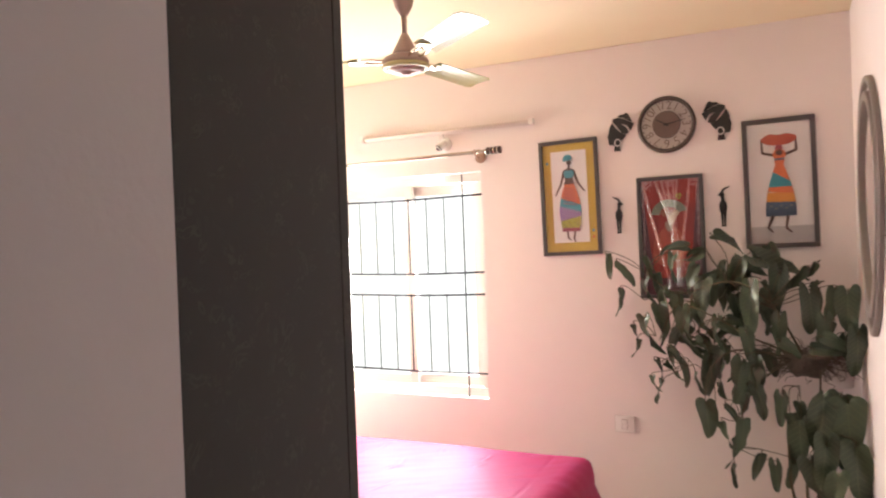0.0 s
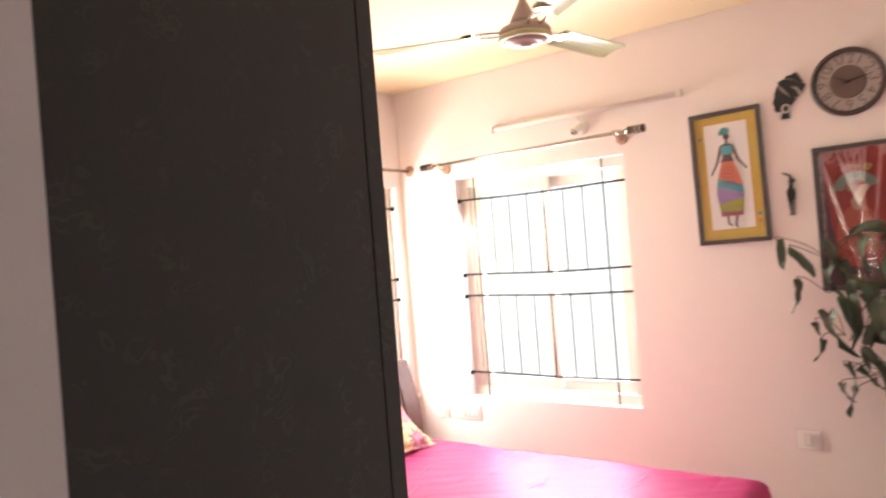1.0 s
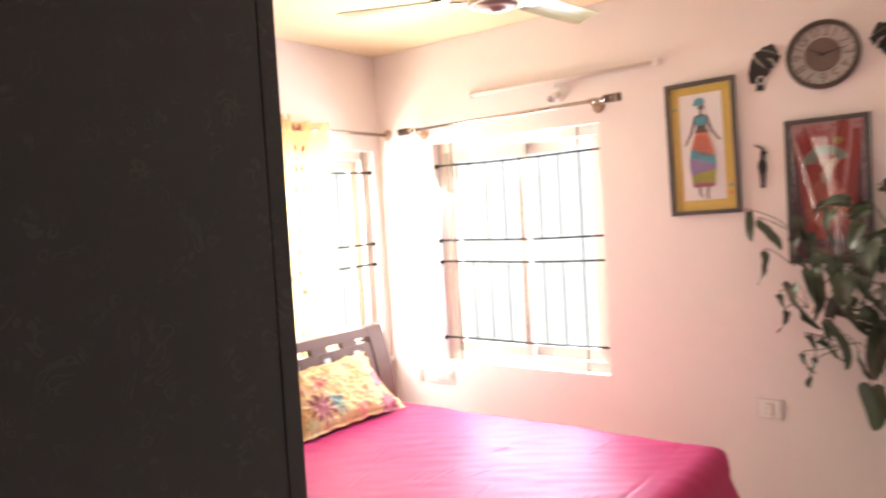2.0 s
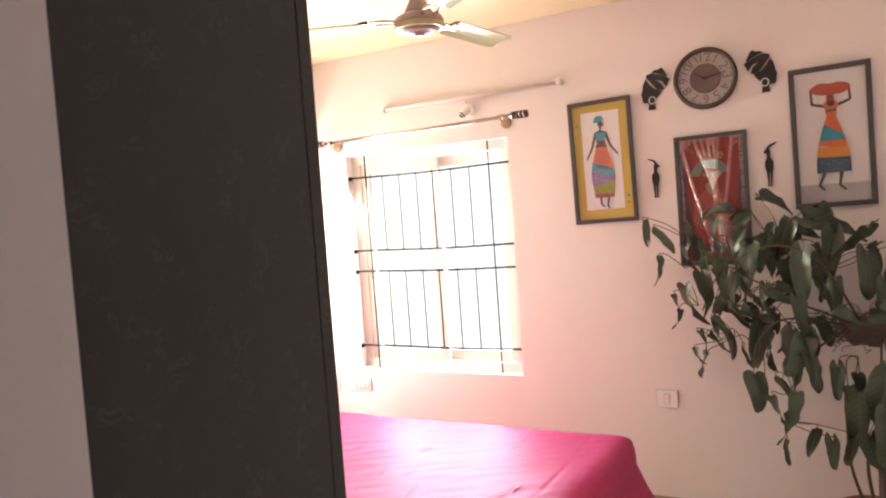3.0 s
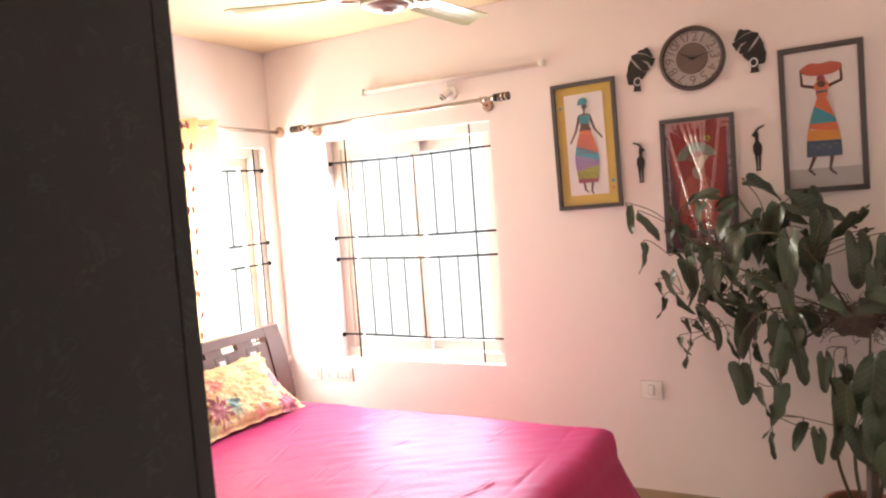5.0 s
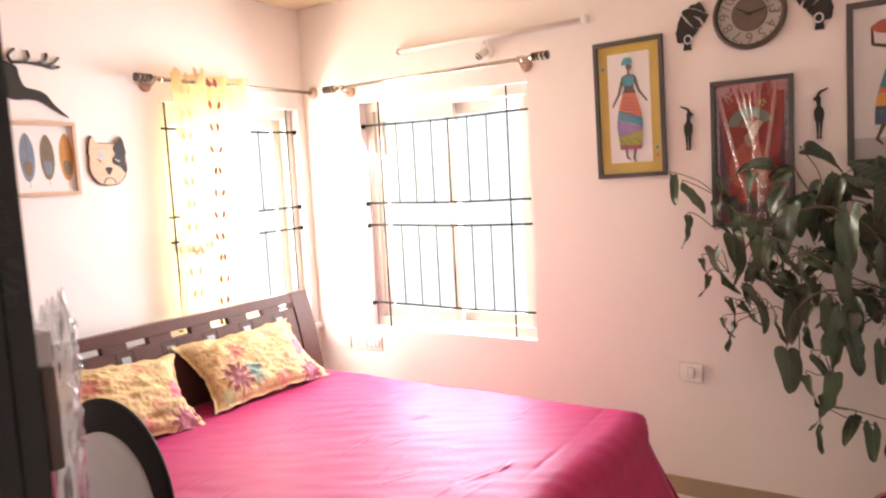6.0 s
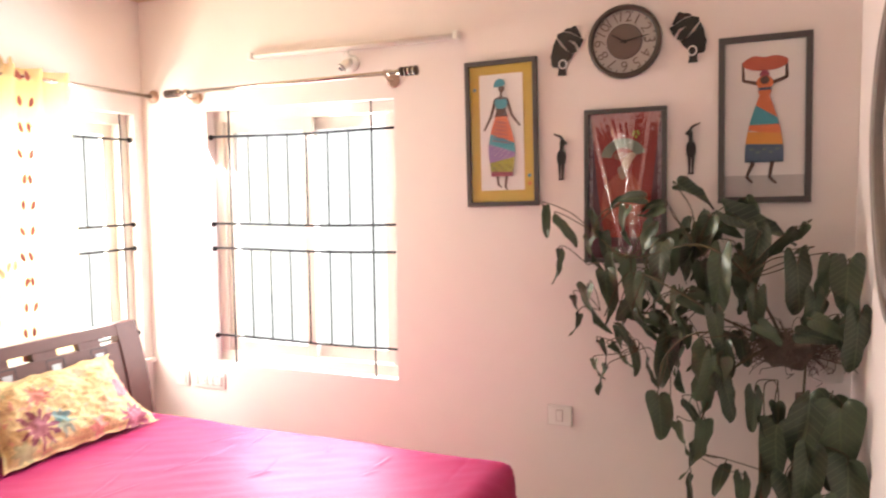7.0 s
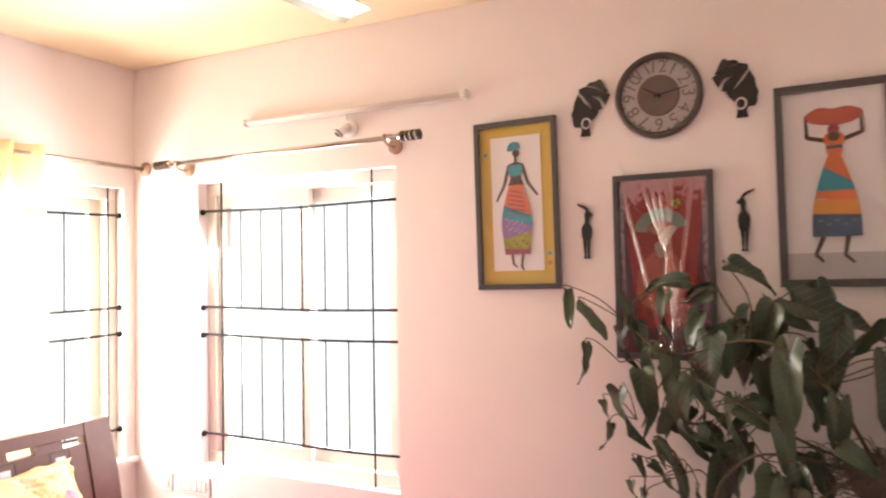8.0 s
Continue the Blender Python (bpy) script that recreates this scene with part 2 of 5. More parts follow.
def pillow_material():
    """Cream-yellow cotton with printed blooms in pink, plum and teal."""
    m = material("floral_pillow_cotton", (0.64, 0.455, 0.225), 0.85, grain=0.3, scale=20, bump=0.3, bump_scale=40)
    n, l, b = nodes_of(m)
    co = n.new("ShaderNodeTexCoord")
    colour = b.inputs["Base Color"].links[0].from_socket
    warp, add = n.new("ShaderNodeTexNoise"), n.new("ShaderNodeVectorMath")
    warp.inputs["Scale"].default_value, warp.inputs["Detail"].default_value = 26, 5
    add.operation = "MULTIPLY_ADD"
    add.inputs[1].default_value = (0.17, 0.17, 0.17)
    l.new(co.outputs["Object"], warp.inputs["Vector"]), l.new(warp.outputs["Color"], add.inputs[0]), l.new(co.outputs["Object"], add.inputs[2])
    for scale, cut, tint, shift in ((16.0, 0.20, (0.60, 0.36, 0.16), 2.2), (22.0, 0.17, (0.42, 0.30, 0.13), 5.2), (11.0, 0.22, (0.62, 0.30, 0.22), 0.4), (13.0, 0.18, (0.34, 0.33, 0.17), 3.1)):
        vor, sh, lt, mix = n.new("ShaderNodeTexVoronoi"), n.new("ShaderNodeVectorMath"), n.new("ShaderNodeMath"), n.new("ShaderNodeMix")
        sh.inputs[1].default_value = (shift, shift * 0.7, 0)
        vor.inputs["Scale"].default_value = scale
        l.new(add.outputs[0], sh.inputs[0]), l.new(sh.outputs[0], vor.inputs["Vector"])
        lt.operation, lt.inputs[1].default_value = "LESS_THAN", cut
        l.new(vor.outputs["Distance"], lt.inputs[0])
        mix.data_type = "RGBA"
        mix.inputs["B"].default_value = (*tint, 1)
        l.new(colour, mix.inputs["A"]), l.new(lt.outputs[0], mix.inputs["Factor"])
        colour = mix.outputs["Result"]
    lines, lt, mix = n.new("ShaderNodeTexVoronoi"), n.new("ShaderNodeMath"), n.new("ShaderNodeMix")
    lines.feature = "DISTANCE_TO_EDGE"
    lines.inputs["Scale"].default_value = 17
    l.new(add.outputs[0], lines.inputs["Vector"])
    lt.operation, lt.inputs[1].default_value = "LESS_THAN", 0.03
    l.new(lines.outputs["Distance"], lt.inputs[0])
    mix.data_type = "RGBA"
    mix.inputs["B"].default_value = (0.40, 0.27, 0.15, 1)
    l.new(colour, mix.inputs["A"]), l.new(lt.outputs[0], mix.inputs["Factor"])
    colour = mix.outputs["Result"]
    # printed blooms: centre, radius, petals, depth of the petals, colour
    math_node = lambda op, a, c: (lambda k: (set_op(k, op), feed(k, 0, a), feed(k, 1, c), k.outputs[0])[-1])(n.new("ShaderNodeMath"))

    def set_op(k, op):
        k.operation = op

    def feed(k, i, v):
        if isinstance(v, (int, float)):
            k.inputs[i].default_value = v
        else:
            l.new(v, k.inputs[i])

    small, wob = n.new("ShaderNodeTexNoise"), n.new("ShaderNodeVectorMath")
    small.inputs["Scale"].default_value = 30
    wob.operation = "MULTIPLY_ADD"
    wob.inputs[1].default_value = (0.03, 0.03, 0.0)
    l.new(co.outputs["Object"], small.inputs["Vector"]), l.new(small.outputs["Color"], wob.inputs[0]), l.new(co.outputs["Object"], wob.inputs[2])
    sep = n.new("ShaderNodeSeparateXYZ")
    l.new(wob.outputs[0], sep.inputs[0])
    blooms = (
        (-0.087, -0.105, 0.058, 7, 0.6, (0.20, 0.27, 0.22)), (-0.075, -0.070, 0.040, 5, 0.5, (0.16, 0.30, 0.32)), (-0.180, -0.090, 0.088, 11, 0.55, (0.22, 0.035, 0.09)),
        (0.252, -0.015, 0.052, 3, 0.25, (0.66, 0.13, 0.20)), (-0.120, 0.050, 0.060, 9, 0.6, (0.50, 0.15, 0.14)), (0.250, -0.165, 0.080, 12, 0.5, (0.26, 0.04, 0.12)),
        (0.245, -0.165, 0.028, 5, 0.2, (0.50, 0.20, 0.26)), (0.06, -0.16, 0.045, 6, 0.5, (0.58, 0.22, 0.20)), (0.02, 0.08, 0.05, 5, 0.4, (0.62, 0.38, 0.20)),
        (-0.27, -0.16, 0.05, 6, 0.5, (0.34, 0.30, 0.16)), (0.14, -0.08, 0.05, 8, 0.5, (0.60, 0.33, 0.20)), (0.12, 0.12, 0.045, 6, 0.5, (0.55, 0.28, 0.18)),
    )
    for cx, cy, radius, petals, depth, tint in blooms:
        dx, dy = math_node("SUBTRACT", sep.outputs["X"], cx + 0.015), math_node("SUBTRACT", sep.outputs["Y"], cy + 0.015)
        dist = math_node("POWER", math_node("ADD", math_node("MULTIPLY", dx, dx), math_node("MULTIPLY", dy, dy)), 0.5)
        wave = math_node("COSINE", math_node("MULTIPLY", math_node("ARCTAN2", dy, dx), petals), 0.0)
        reach = math_node("ADD", math_node("MULTIPLY", wave, radius * depth / 2), radius * (1 - depth / 2))
        inside = math_node("MULTIPLY", math_node("LESS_THAN", dist, reach), 0.85)
        mix = n.new("ShaderNodeMix")
        mix.data_type = "RGBA"
        mix.inputs["B"].default_value = (*tint, 1)
        l.new(colour, mix.inputs["A"]), l.new(inside, mix.inputs["Factor"])
        colour = mix.outputs["Result"]
    l.new(colour, b.inputs["Base Color"])
    return m


PILLOW = pillow_material()

# ---- building helpers ----


def part(name, bm, mat, parent=None, label="", smooth=False, bevel=0.0):
    if bevel:
        bmesh.ops.bevel(bm, geom=list(bm.edges), offset=bevel, segments=2, affect="EDGES", profile=0.6, clamp_overlap=True)
    me = bpy.data.meshes.new(name)
    bmesh.ops.recalc_face_normals(bm, faces=list(bm.faces))
    bm.to_mesh(me)
    bm.free()
    me.materials.append(mat)
    if smooth:
        me.polygons.foreach_set("use_smooth", [True] * len(me.polygons))
    ob = new(name, me)
    ob.parent = parent
    if label:
        tagged(ob, label)
    return ob


def thing(name, m, label, category, group="", kind=""):
    ob = new(name)
    ob.empty_display_size = 0.1
    ob.matrix_basis = m
    return tagged(ob, label, category, group, kind)


def box(x0, x1, y0, y1, z0, z1, bm=None):
    bm = bm or bmesh.new()
    v = [bm.verts.new((x, y, z)) for z in (z0, z1) for x, y in ((x0, y0), (x1, y0), (x1, y1), (x0, y1))]
    for f in ((3, 2, 1, 0), (4, 5, 6, 7), (0, 1, 5, 4), (1, 2, 6, 5), (2, 3, 7, 6), (3, 0, 4, 7)):
        bm.faces.new([v[i] for i in f])
    return bm


def tube(points, radius, sides=10, bm=None, close=False):
    """A round bar along the points; radius is a number or one for each point."""
    bm = bm or bmesh.new()
    pts = [Vector(p) for p in points]
    radii = radius if isinstance(radius, (list, tuple)) else [radius] * len(pts)
    rings, up = [], None
    count = len(pts)
    for i, p in enumerate(pts):
        way = (pts[(i + 1) % count] - pts[i - 1]) if close else (pts[min(i + 1, count - 1)] - pts[max(i - 1, 0)])
        way.normalize()
        if up is None:
            up = way.orthogonal().normalized()
        up = (up - way * up.dot(way)).normalized()
        side = way.cross(up)
        rings.append([bm.verts.new(p + radii[i] * (math.cos(a) * up + math.sin(a) * side)) for a in (2 * math.pi * k / sides for k in range(sides))])
    pairs = list(zip(rings, rings[1:])) + ([(rings[-1], rings[0])] if close else [])
    for a, b in pairs:
        for k in range(sides):
            bm.faces.new((a[k], a[(k + 1) % sides], b[(k + 1) % sides], b[k]))
    if not close:
        bm.faces.new(rings[0][::-1]), bm.faces.new(rings[-1])
    return bm


def lathe(profile, sides=40, bm=None, loop=False):
    """A turned body round z from (radius, height) pairs."""
    bm = bm or bmesh.new()
    rings = []
    for r, z in profile:
        rings.append([bm.verts.new((r * math.cos(a), r * math.sin(a), z)) for a in (2 * math.pi * k / sides for k in range(sides))] if r > 1e-5 else [bm.verts.new((0, 0, z))])
    for a, b in zip(rings, rings[1:]):
        for k in range(sides):
            j = (k + 1) % sides
            if len(a) == 1 and len(b) > 1:
                bm.faces.new((a[0], b[j], b[k]))
            elif len(b) == 1 and len(a) > 1:
                bm.faces.new((a[k], a[j], b[0]))
            elif len(a) > 1:
                bm.faces.new((a[k], a[j], b[j], b[k]))
    if loop:
        for k in range(sides):
            j = (k + 1) % sides
            bm.faces.new((rings[-1][k], rings[-1][j], rings[0][j], rings[0][k]))
        return bm
    for ring, flip in ((rings[0], True), (rings[-1], False)):
        if len(ring) > 1:
            bm.faces.new(ring[::-1] if flip else ring)
    return bm


def rounded(points, steps=4):
    """A closed smooth outline through the points."""
    out, c = [], len(points)
    for i in range(c):
        p0, p1, p2, p3 = (Vector((*points[(i + k) % c], 0)) for k in (-1, 0, 1, 2))
        for s in range(steps):
            t = s / steps
            q = 0.5 * (2 * p1 + (p2 - p0) * t + (2 * p0 - 5 * p1 + 4 * p2 - p3) * t * t + (3 * p1 - p0 - 3 * p2 + p3) * t ** 3)
            out.append((q.x, q.y))
    return out


def plate(outline, z0, z1, bm=None):
    """A flat cut-out: the outline in local x and y, from z0 to z1."""
    bm = bm or bmesh.new()
    low, high = ([bm.verts.new((x, y, z)) for x, y in outline] for z in (z0, z1))
    bm.faces.new(low[::-1]), bm.faces.new(high)
    n = len(outline)
    for i in range(n):
        j = (i + 1) % n
        bm.faces.new((low[i], low[j], high[j], high[i]))
    return bm


def disc(x, y, r, n=20, squash=1.0):
    return [(x + r * math.cos(2 * math.pi * k / n), y + squash * r * math.sin(2 * math.pi * k / n)) for k in range(n)]


def rect(x0, x1, y0, y1):
    return [(x0, y0), (x1, y0), (x1, y1), (x0, y1)]


def spline(points, n=8):
    """A smooth open line through the points."""
    P = [Vector(p) for p in points]
    out = []
    for i in range(len(P) - 1):
        p0, p1, p2, p3 = P[max(i - 1, 0)], P[i], P[i + 1], P[min(i + 2, len(P) - 1)]
        for s in range(n):
            t = s / n
            out.append(0.5 * (2 * p1 + (p2 - p0) * t + (2 * p0 - 5 * p1 + 4 * p2 - p3) * t * t + (3 * p1 - p0 - 3 * p2 + p3) * t ** 3))
    return out + [P[-1]]


def on_north(x, z, y=0.0, turn=0.0):
    return pose(x, y, z, 90, 0, 0) @ pose(0, 0, 0, 0, 0, turn)


def on_west(y, z, x=None, turn=0.0):
    return pose(WEST if x is None else x, y, z, 90, 0, 90) @ pose(0, 0, 0, 0, 0, turn)


# ---- the room ----
WEST, EAST, SOUTH, TOP = 0.08, 3.58, -3.435, 2.672
NX0, NX1, SILL, HEAD = 0.524, 1.648, 0.695, 2.055     # north window opening
WY0, WY1 = -1.06, -0.065                              # west window opening
T = 0.23                                              # wall thickness


def wall_with_hole(name, horizontal, a0, a1, h0, h1, inner, outer):
    """A wall along x (or y) from a0 to a1 with an opening h0..h1 between sill and head."""
    bm = bmesh.new()
    for s0, s1, z0, z1 in ((a0, h0, 0, TOP), (h1, a1, 0, TOP), (h0, h1, 0, SILL), (h0, h1, HEAD, TOP)):
        if horizontal:
            box(s0, s1, inner, outer, z0, z1, bm)
        else:
            box(inner, outer, s0, s1, z0, z1, bm)
    bmesh.ops.remove_doubles(bm, verts=list(bm.verts), dist=1e-5)
    return part(name, bm, PAINT)


def setting(ob, label):
    return tagged(ob, label, kind="structure")


setting(wall_with_hole("wall_north", True, WEST - T, EAST + T, NX0, NX1, 0.0, T), "off-white painted plaster wall with a window opening")
setting(wall_with_hole("wall_west", False, SOUTH - T, -0.0005, WY0, WY1, WEST, WEST - T), "off-white painted plaster wall with a window opening")
setting(part("wall_east", box(EAST, EAST + T, -5.6, -0.0005, 0, TOP), PAINT), "off-white painted plaster wall")
setting(part("wall_south", box(WEST, 2.4995, SOUTH - T, SOUTH, 0, TOP), PAINT), "off-white painted plaster wall behind the cabinet")
setting(part("wall_passage", box(2.50, 2.758, -5.6, SOUTH, 0, TOP), PASSAGE), "taupe wall of the entrance passage, shade put into its paint")
setting(part("wall_passage_end", box(2.50, EAST + T, -5.85, -5.601, 0, TOP), PASSAGE), "unseen wall closing the passage, in the same darkened paint")
setting(part("ceiling", box(WEST - T, EAST + T, -5.85, T, TOP + 0.002, TOP + 0.18), CEILING), "plain white ceiling with the light's yellow cast in its paint")
floor = setting(part("floor", box(2.50, EAST + T, -5.85, SOUTH - T, -0.15, -0.006, box(WEST - T, EAST + T, SOUTH - T, T, -0.15, -0.006)), GROUT), "cream polished floor tiles with thin joints")
for name, b in (("baseboard_north", (WEST, EAST, -0.012, 0, 0, 0.09)), ("baseboard_west", (WEST, WEST + 0.012, SOUTH, -0.013, 0, 0.09)), ("baseboard_east", (EAST - 0.012, EAST, -5.6, -0.013, 0, 0.09))):
    setting(part(name, box(*b), SKIRT, bevel=0.002), "brown tile skirting along the wall foot")


def sliding_window(name, m, w, h, label):
    """A white two-leaf sliding window: local x across, y up, z towards the room."""
    win = tagged(thing(name, m, label, "window"), kind="structure")
    e = 0.055
    for n, r in (("window_frame", rect(-w / 2, w / 2, 0, e)), ("window_frame", rect(-w / 2, w / 2, h - e, h)), ("window_frame", rect(-w / 2, -w / 2 + e, e, h - e)), ("window_frame", rect(w / 2 - e, w / 2, e, h - e))):
        part(n, plate(r, -0.05, 0.045), UPVC, win, bevel=0.004)
    for x0, x1, z in ((-w / 2 + e, 0.05, 0.012), (-0.02, w / 2 - e, -0.026)):
        sash = part("sash", plate(rect(x0, x0 + 0.058, e, h - e), z - 0.016, z + 0.016), UPVC, win, bevel=0.003)
        part("stile", plate(rect(x1 - 0.058, x1, e, h - e), z - 0.016, z + 0.016), UPVC, sash, bevel=0.003)
        part("rail", plate(rect(x0 + 0.058, x1 - 0.058, e, e + 0.06), z - 0.016, z + 0.016), UPVC, sash, bevel=0.003)
        part("rail", plate(rect(x0 + 0.058, x1 - 0.058, h - e - 0.06, h - e), z - 0.016, z + 0.016), UPVC, sash, bevel=0.003)
        pane = part("pane", plate(rect(x0 + 0.05, x1 - 0.05, e + 0.05, h - e - 0.05), z - 0.003, z + 0.003), GLASS, sash, "clear window glass")
        pane.visible_shadow = False
        part("latch", plate(rect(x0 + 0.018, x0 + 0.034, h * 0.42, h * 0.42 + 0.075), z + 0.016, z + 0.024), GREYPLATE, sash, bevel=0.002)
    return win


sliding_window("window_1", on_north((NX0 + NX1) / 2, SILL, 0.105), NX1 - NX0, HEAD - SILL, "white sliding window with two glazed leaves")
sliding_window("window_2", on_west((WY0 + WY1) / 2, SILL, WEST - 0.105), WY1 - WY0, HEAD - SILL, "white sliding window with two glazed leaves")


setting(part("window_sill_west", box(WEST + 0.0005, WEST + 0.03, WY0 - 0.03, -0.006, SILL - 0.03, SILL - 0.002), PAINT, bevel=0.003), "painted plaster ledge under the window")


def grille(m, w, label, verticals, heavy, knob_side):
    """An iron window grille: local x from the left jamb, y up from the sill, z to the room."""
    g = thing("window_grille", m, label, "grille", "window grilles")
    levels = (1.916, 1.45, 1.317, 0.84)
    for lv in levels:
        y = lv - SILL
        pts = [(x, y + 0.004 * math.sin(5 * x + lv), 0) for x in np.linspace(0, w, 9)]
        bar = part("cross_bar", tube(pts, 0.0062, 8), IRON, g, smooth=True)
        xk = 0.006 if knob_side < 0 else w - 0.006
        part("knob", lathe([(0, -0.012), (0.012, -0.010), (0.015, 0), (0.012, 0.010), (0, 0.012)], 14), IRON, bar, smooth=True).matrix_basis = pose(xk, y, 0.004, 0, 90, 0)
    for x in heavy:
        part("upright", tube([(x, 0.0, -0.004), (x, HEAD - SILL, -0.004)], 0.0055 if x < 0.5 else 0.0045, 8), IRON, g, smooth=True)
    for x, r in verticals:
        for a, b in ((1.916, 1.45), (1.317, 0.84)):
            part("rod", tube([(x, a - SILL, -0.002), (x, b - SILL, -0.002)], r, 6), IRON, g, smooth=True)
            for end in (a, b):
                part("stud", lathe([(0, -0.006), (0.0065, 0), (0, 0.006)], 8), IRON, g).matrix_basis = pose(x, end - SILL, 0.004)
    return g


grille(pose(NX0, 0.028, SILL, 90, 0, 0), NX1 - NX0, "black iron window grille with thin uprights and knobbed ends", [(x, 0.0037) for x in (0.245, 0.368, 0.492, 0.733, 0.855)] + [(0.606, 0.0055)], [0.121, 0.983], -1)
grille(pose(WEST - 0.035, WY0, SILL, 90, 0, 90), WY1 - WY0, "black iron window grille half behind the curtain", [(x, 0.0037) for x in (0.20, 0.32, 0.44, 0.57, 0.69, 0.81)], [0.06, 0.93], 1)


# bright hazy distance outside both windows
setting(part("backdrop_north", box(-9, 14, 7.0, 7.1, -4, 9), DAYLIGHT), "bright overexposed sky beyond the window")
setting(part("backdrop_west", box(-7.1, -7.0, -10, 6.9, -4, 9), DAYLIGHT), "bright overexposed sky beyond the window")


# ---- curtain rods ----
def curtain_rod(m, length, hooks, ends, label, flange=False):
    """Local x along the rod; the wall is at local z = -0.085."""
    rod = thing("curtain_rod", m, label, "curtain rod", "curtain rods")
    part("pole", tube([(0, 0, 0), (length, 0, 0)], 0.0105, 16), STEEL, rod, smooth=True)
    for x, s in ends:
        fin = part("finial", tube([(x, 0, 0), (x + s * 0.095, 0, 0)], 0.0155, 16), CHROME, rod, "dark ringed finial", smooth=True)
        for k in range(4):
            a = x + s * (0.012 + 0.024 * k)
            part("ring", tube([(a, 0, 0), (a + s * 0.014, 0, 0)], 0.0215, 20), FINIAL, fin, smooth=True)
        part("collar", tube([(x - s * 0.05, 0, 0), (x - s * 0.035, 0, 0)], 0.0145, 16), STEEL, rod, smooth=True)
    if flange:
        part("end_flange", lathe([(0, 0), (0.036, 0), (0.036, 0.007), (0.028, 0.014), (0.015, 0.022), (0, 0.022)], 26), BRACKET, rod, "round wood-toned wall flange").matrix_basis = pose(length, 0, 0, 0, -90, 0)
    for x in hooks:
        br = part("bracket", lathe([(0, 0), (0.034, 0), (0.034, 0.006), (0.026, 0.012), (0, 0.012)], 24), BRACKET, rod, "round wood-toned wall bracket", smooth=False)
        br.matrix_basis = pose(x, -0.022, -0.085)
        part("hook", tube(spline([(0, 0, 0.01), (0, -0.006, 0.05), (0, 0.006, 0.078), (0, 0.022, 0.0965), (0, 0.036, 0.088)], 4), 0.0055, 8), BRACKET, br, smooth=True)
    return rod


curtain_rod(pose(0.435, -0.087, 2.147, 90, 0, 0) @ pose(0, 0, 0, 0, 0, 0.5), 1.280, (0.035, 1.215), [(0.0, -1), (1.280, 1)], "polished steel curtain rod with dark ringed finials, no curtain")
curtain_rod(pose(WEST + 0.087, -1.14, 2.152, 90, 0, 90), 1.138, (0.01,), [(0.0, -1)], "polished steel curtain rod holding one gathered sheer curtain", True)


# ---- curtain ----
def sheer_curtain():
    c = thing("curtain", pose(WEST + 0.087, -1.045, 2.152), "sheer pale yellow curtain with red leaf print, drawn aside", "curtain")
    bm = bmesh.new()
    cols, rows, drop = 60, 34, 1.42
    grid = []
    for r in range(rows + 1):
        v = r / rows
        line = []
        for k in range(cols + 1):
            u = k / cols
            width = 0.52 + 0.02 * math.sin(3 * v)
            amp = (0.018 + 0.022 * u) * (0.6 + 0.4 * (1 - v))
            x = amp * math.sin(u * 2 * math.pi * 3.5 + 0.5) + 0.010 * math.sin(u * 23 + 4 * v)
            y = u * width - 0.05 * v + 0.012 * math.sin(6 * v + 5 * u)
            line.append(bm.verts.new((x, y, 0.045 - v * drop + 0.004 * math.sin(u * 20))))
        grid.append(line)
    for a, b in zip(grid, grid[1:]):
        for k in range(cols):
            bm.faces.new((a[k], a[k + 1], b[k + 1], b[k]))
    part("cloth", bm, CURTAIN, c, smooth=True)
    rnd = random.Random(4)
    leaf = [(0, 0), (0.011, 0.012), (0.012, 0.027), (0.003, 0.042), (-0.006, 0.028), (-0.007, 0.012)]
    for col_u, mat, step, start in ((0.46, ORANGE_LEAF, 0.116, 0.07), (0.12, PALE_LEAF, 0.116, 0.12), (0.02, PALE_LEAF, 0.9, 0.03), (0.20, PALE_LEAF, 0.9, 0.05), (0.30, PALE_LEAF, 0.9, 0.02)):
        z = start
        while z < drop - 0.05:
            for s in (-1, 1):
                v = z / drop
                yy = col_u * 0.52 - 0.05 * v + s * 0.018 + rnd.uniform(-0.004, 0.004)
                bm = plate([(p * (1 if s > 0 else -1), q) for p, q in rounded([(1.2 * a, 1.2 * b) for a, b in leaf], 3)], 0, 0.0012)
                part("leaf_print", bm, mat, c).matrix_basis = pose(0.040, yy, 0.045 - z, 90, rnd.uniform(-25, 25), 90)
            z += step
    return c


ORANGE_LEAF = material("curtain_leaf_red", (0.24, 0.05, 0.03), 0.8, grain=0.3, scale=60)
PALE_LEAF = material("curtain_leaf_gold", (0.60, 0.40, 0.20), 0.8, grain=0.3, scale=60)
sheer_curtain()


# ---- bed ----
BED_Y0, BED_Y1, BED_TOP = -2.12, -0.40, 0.556


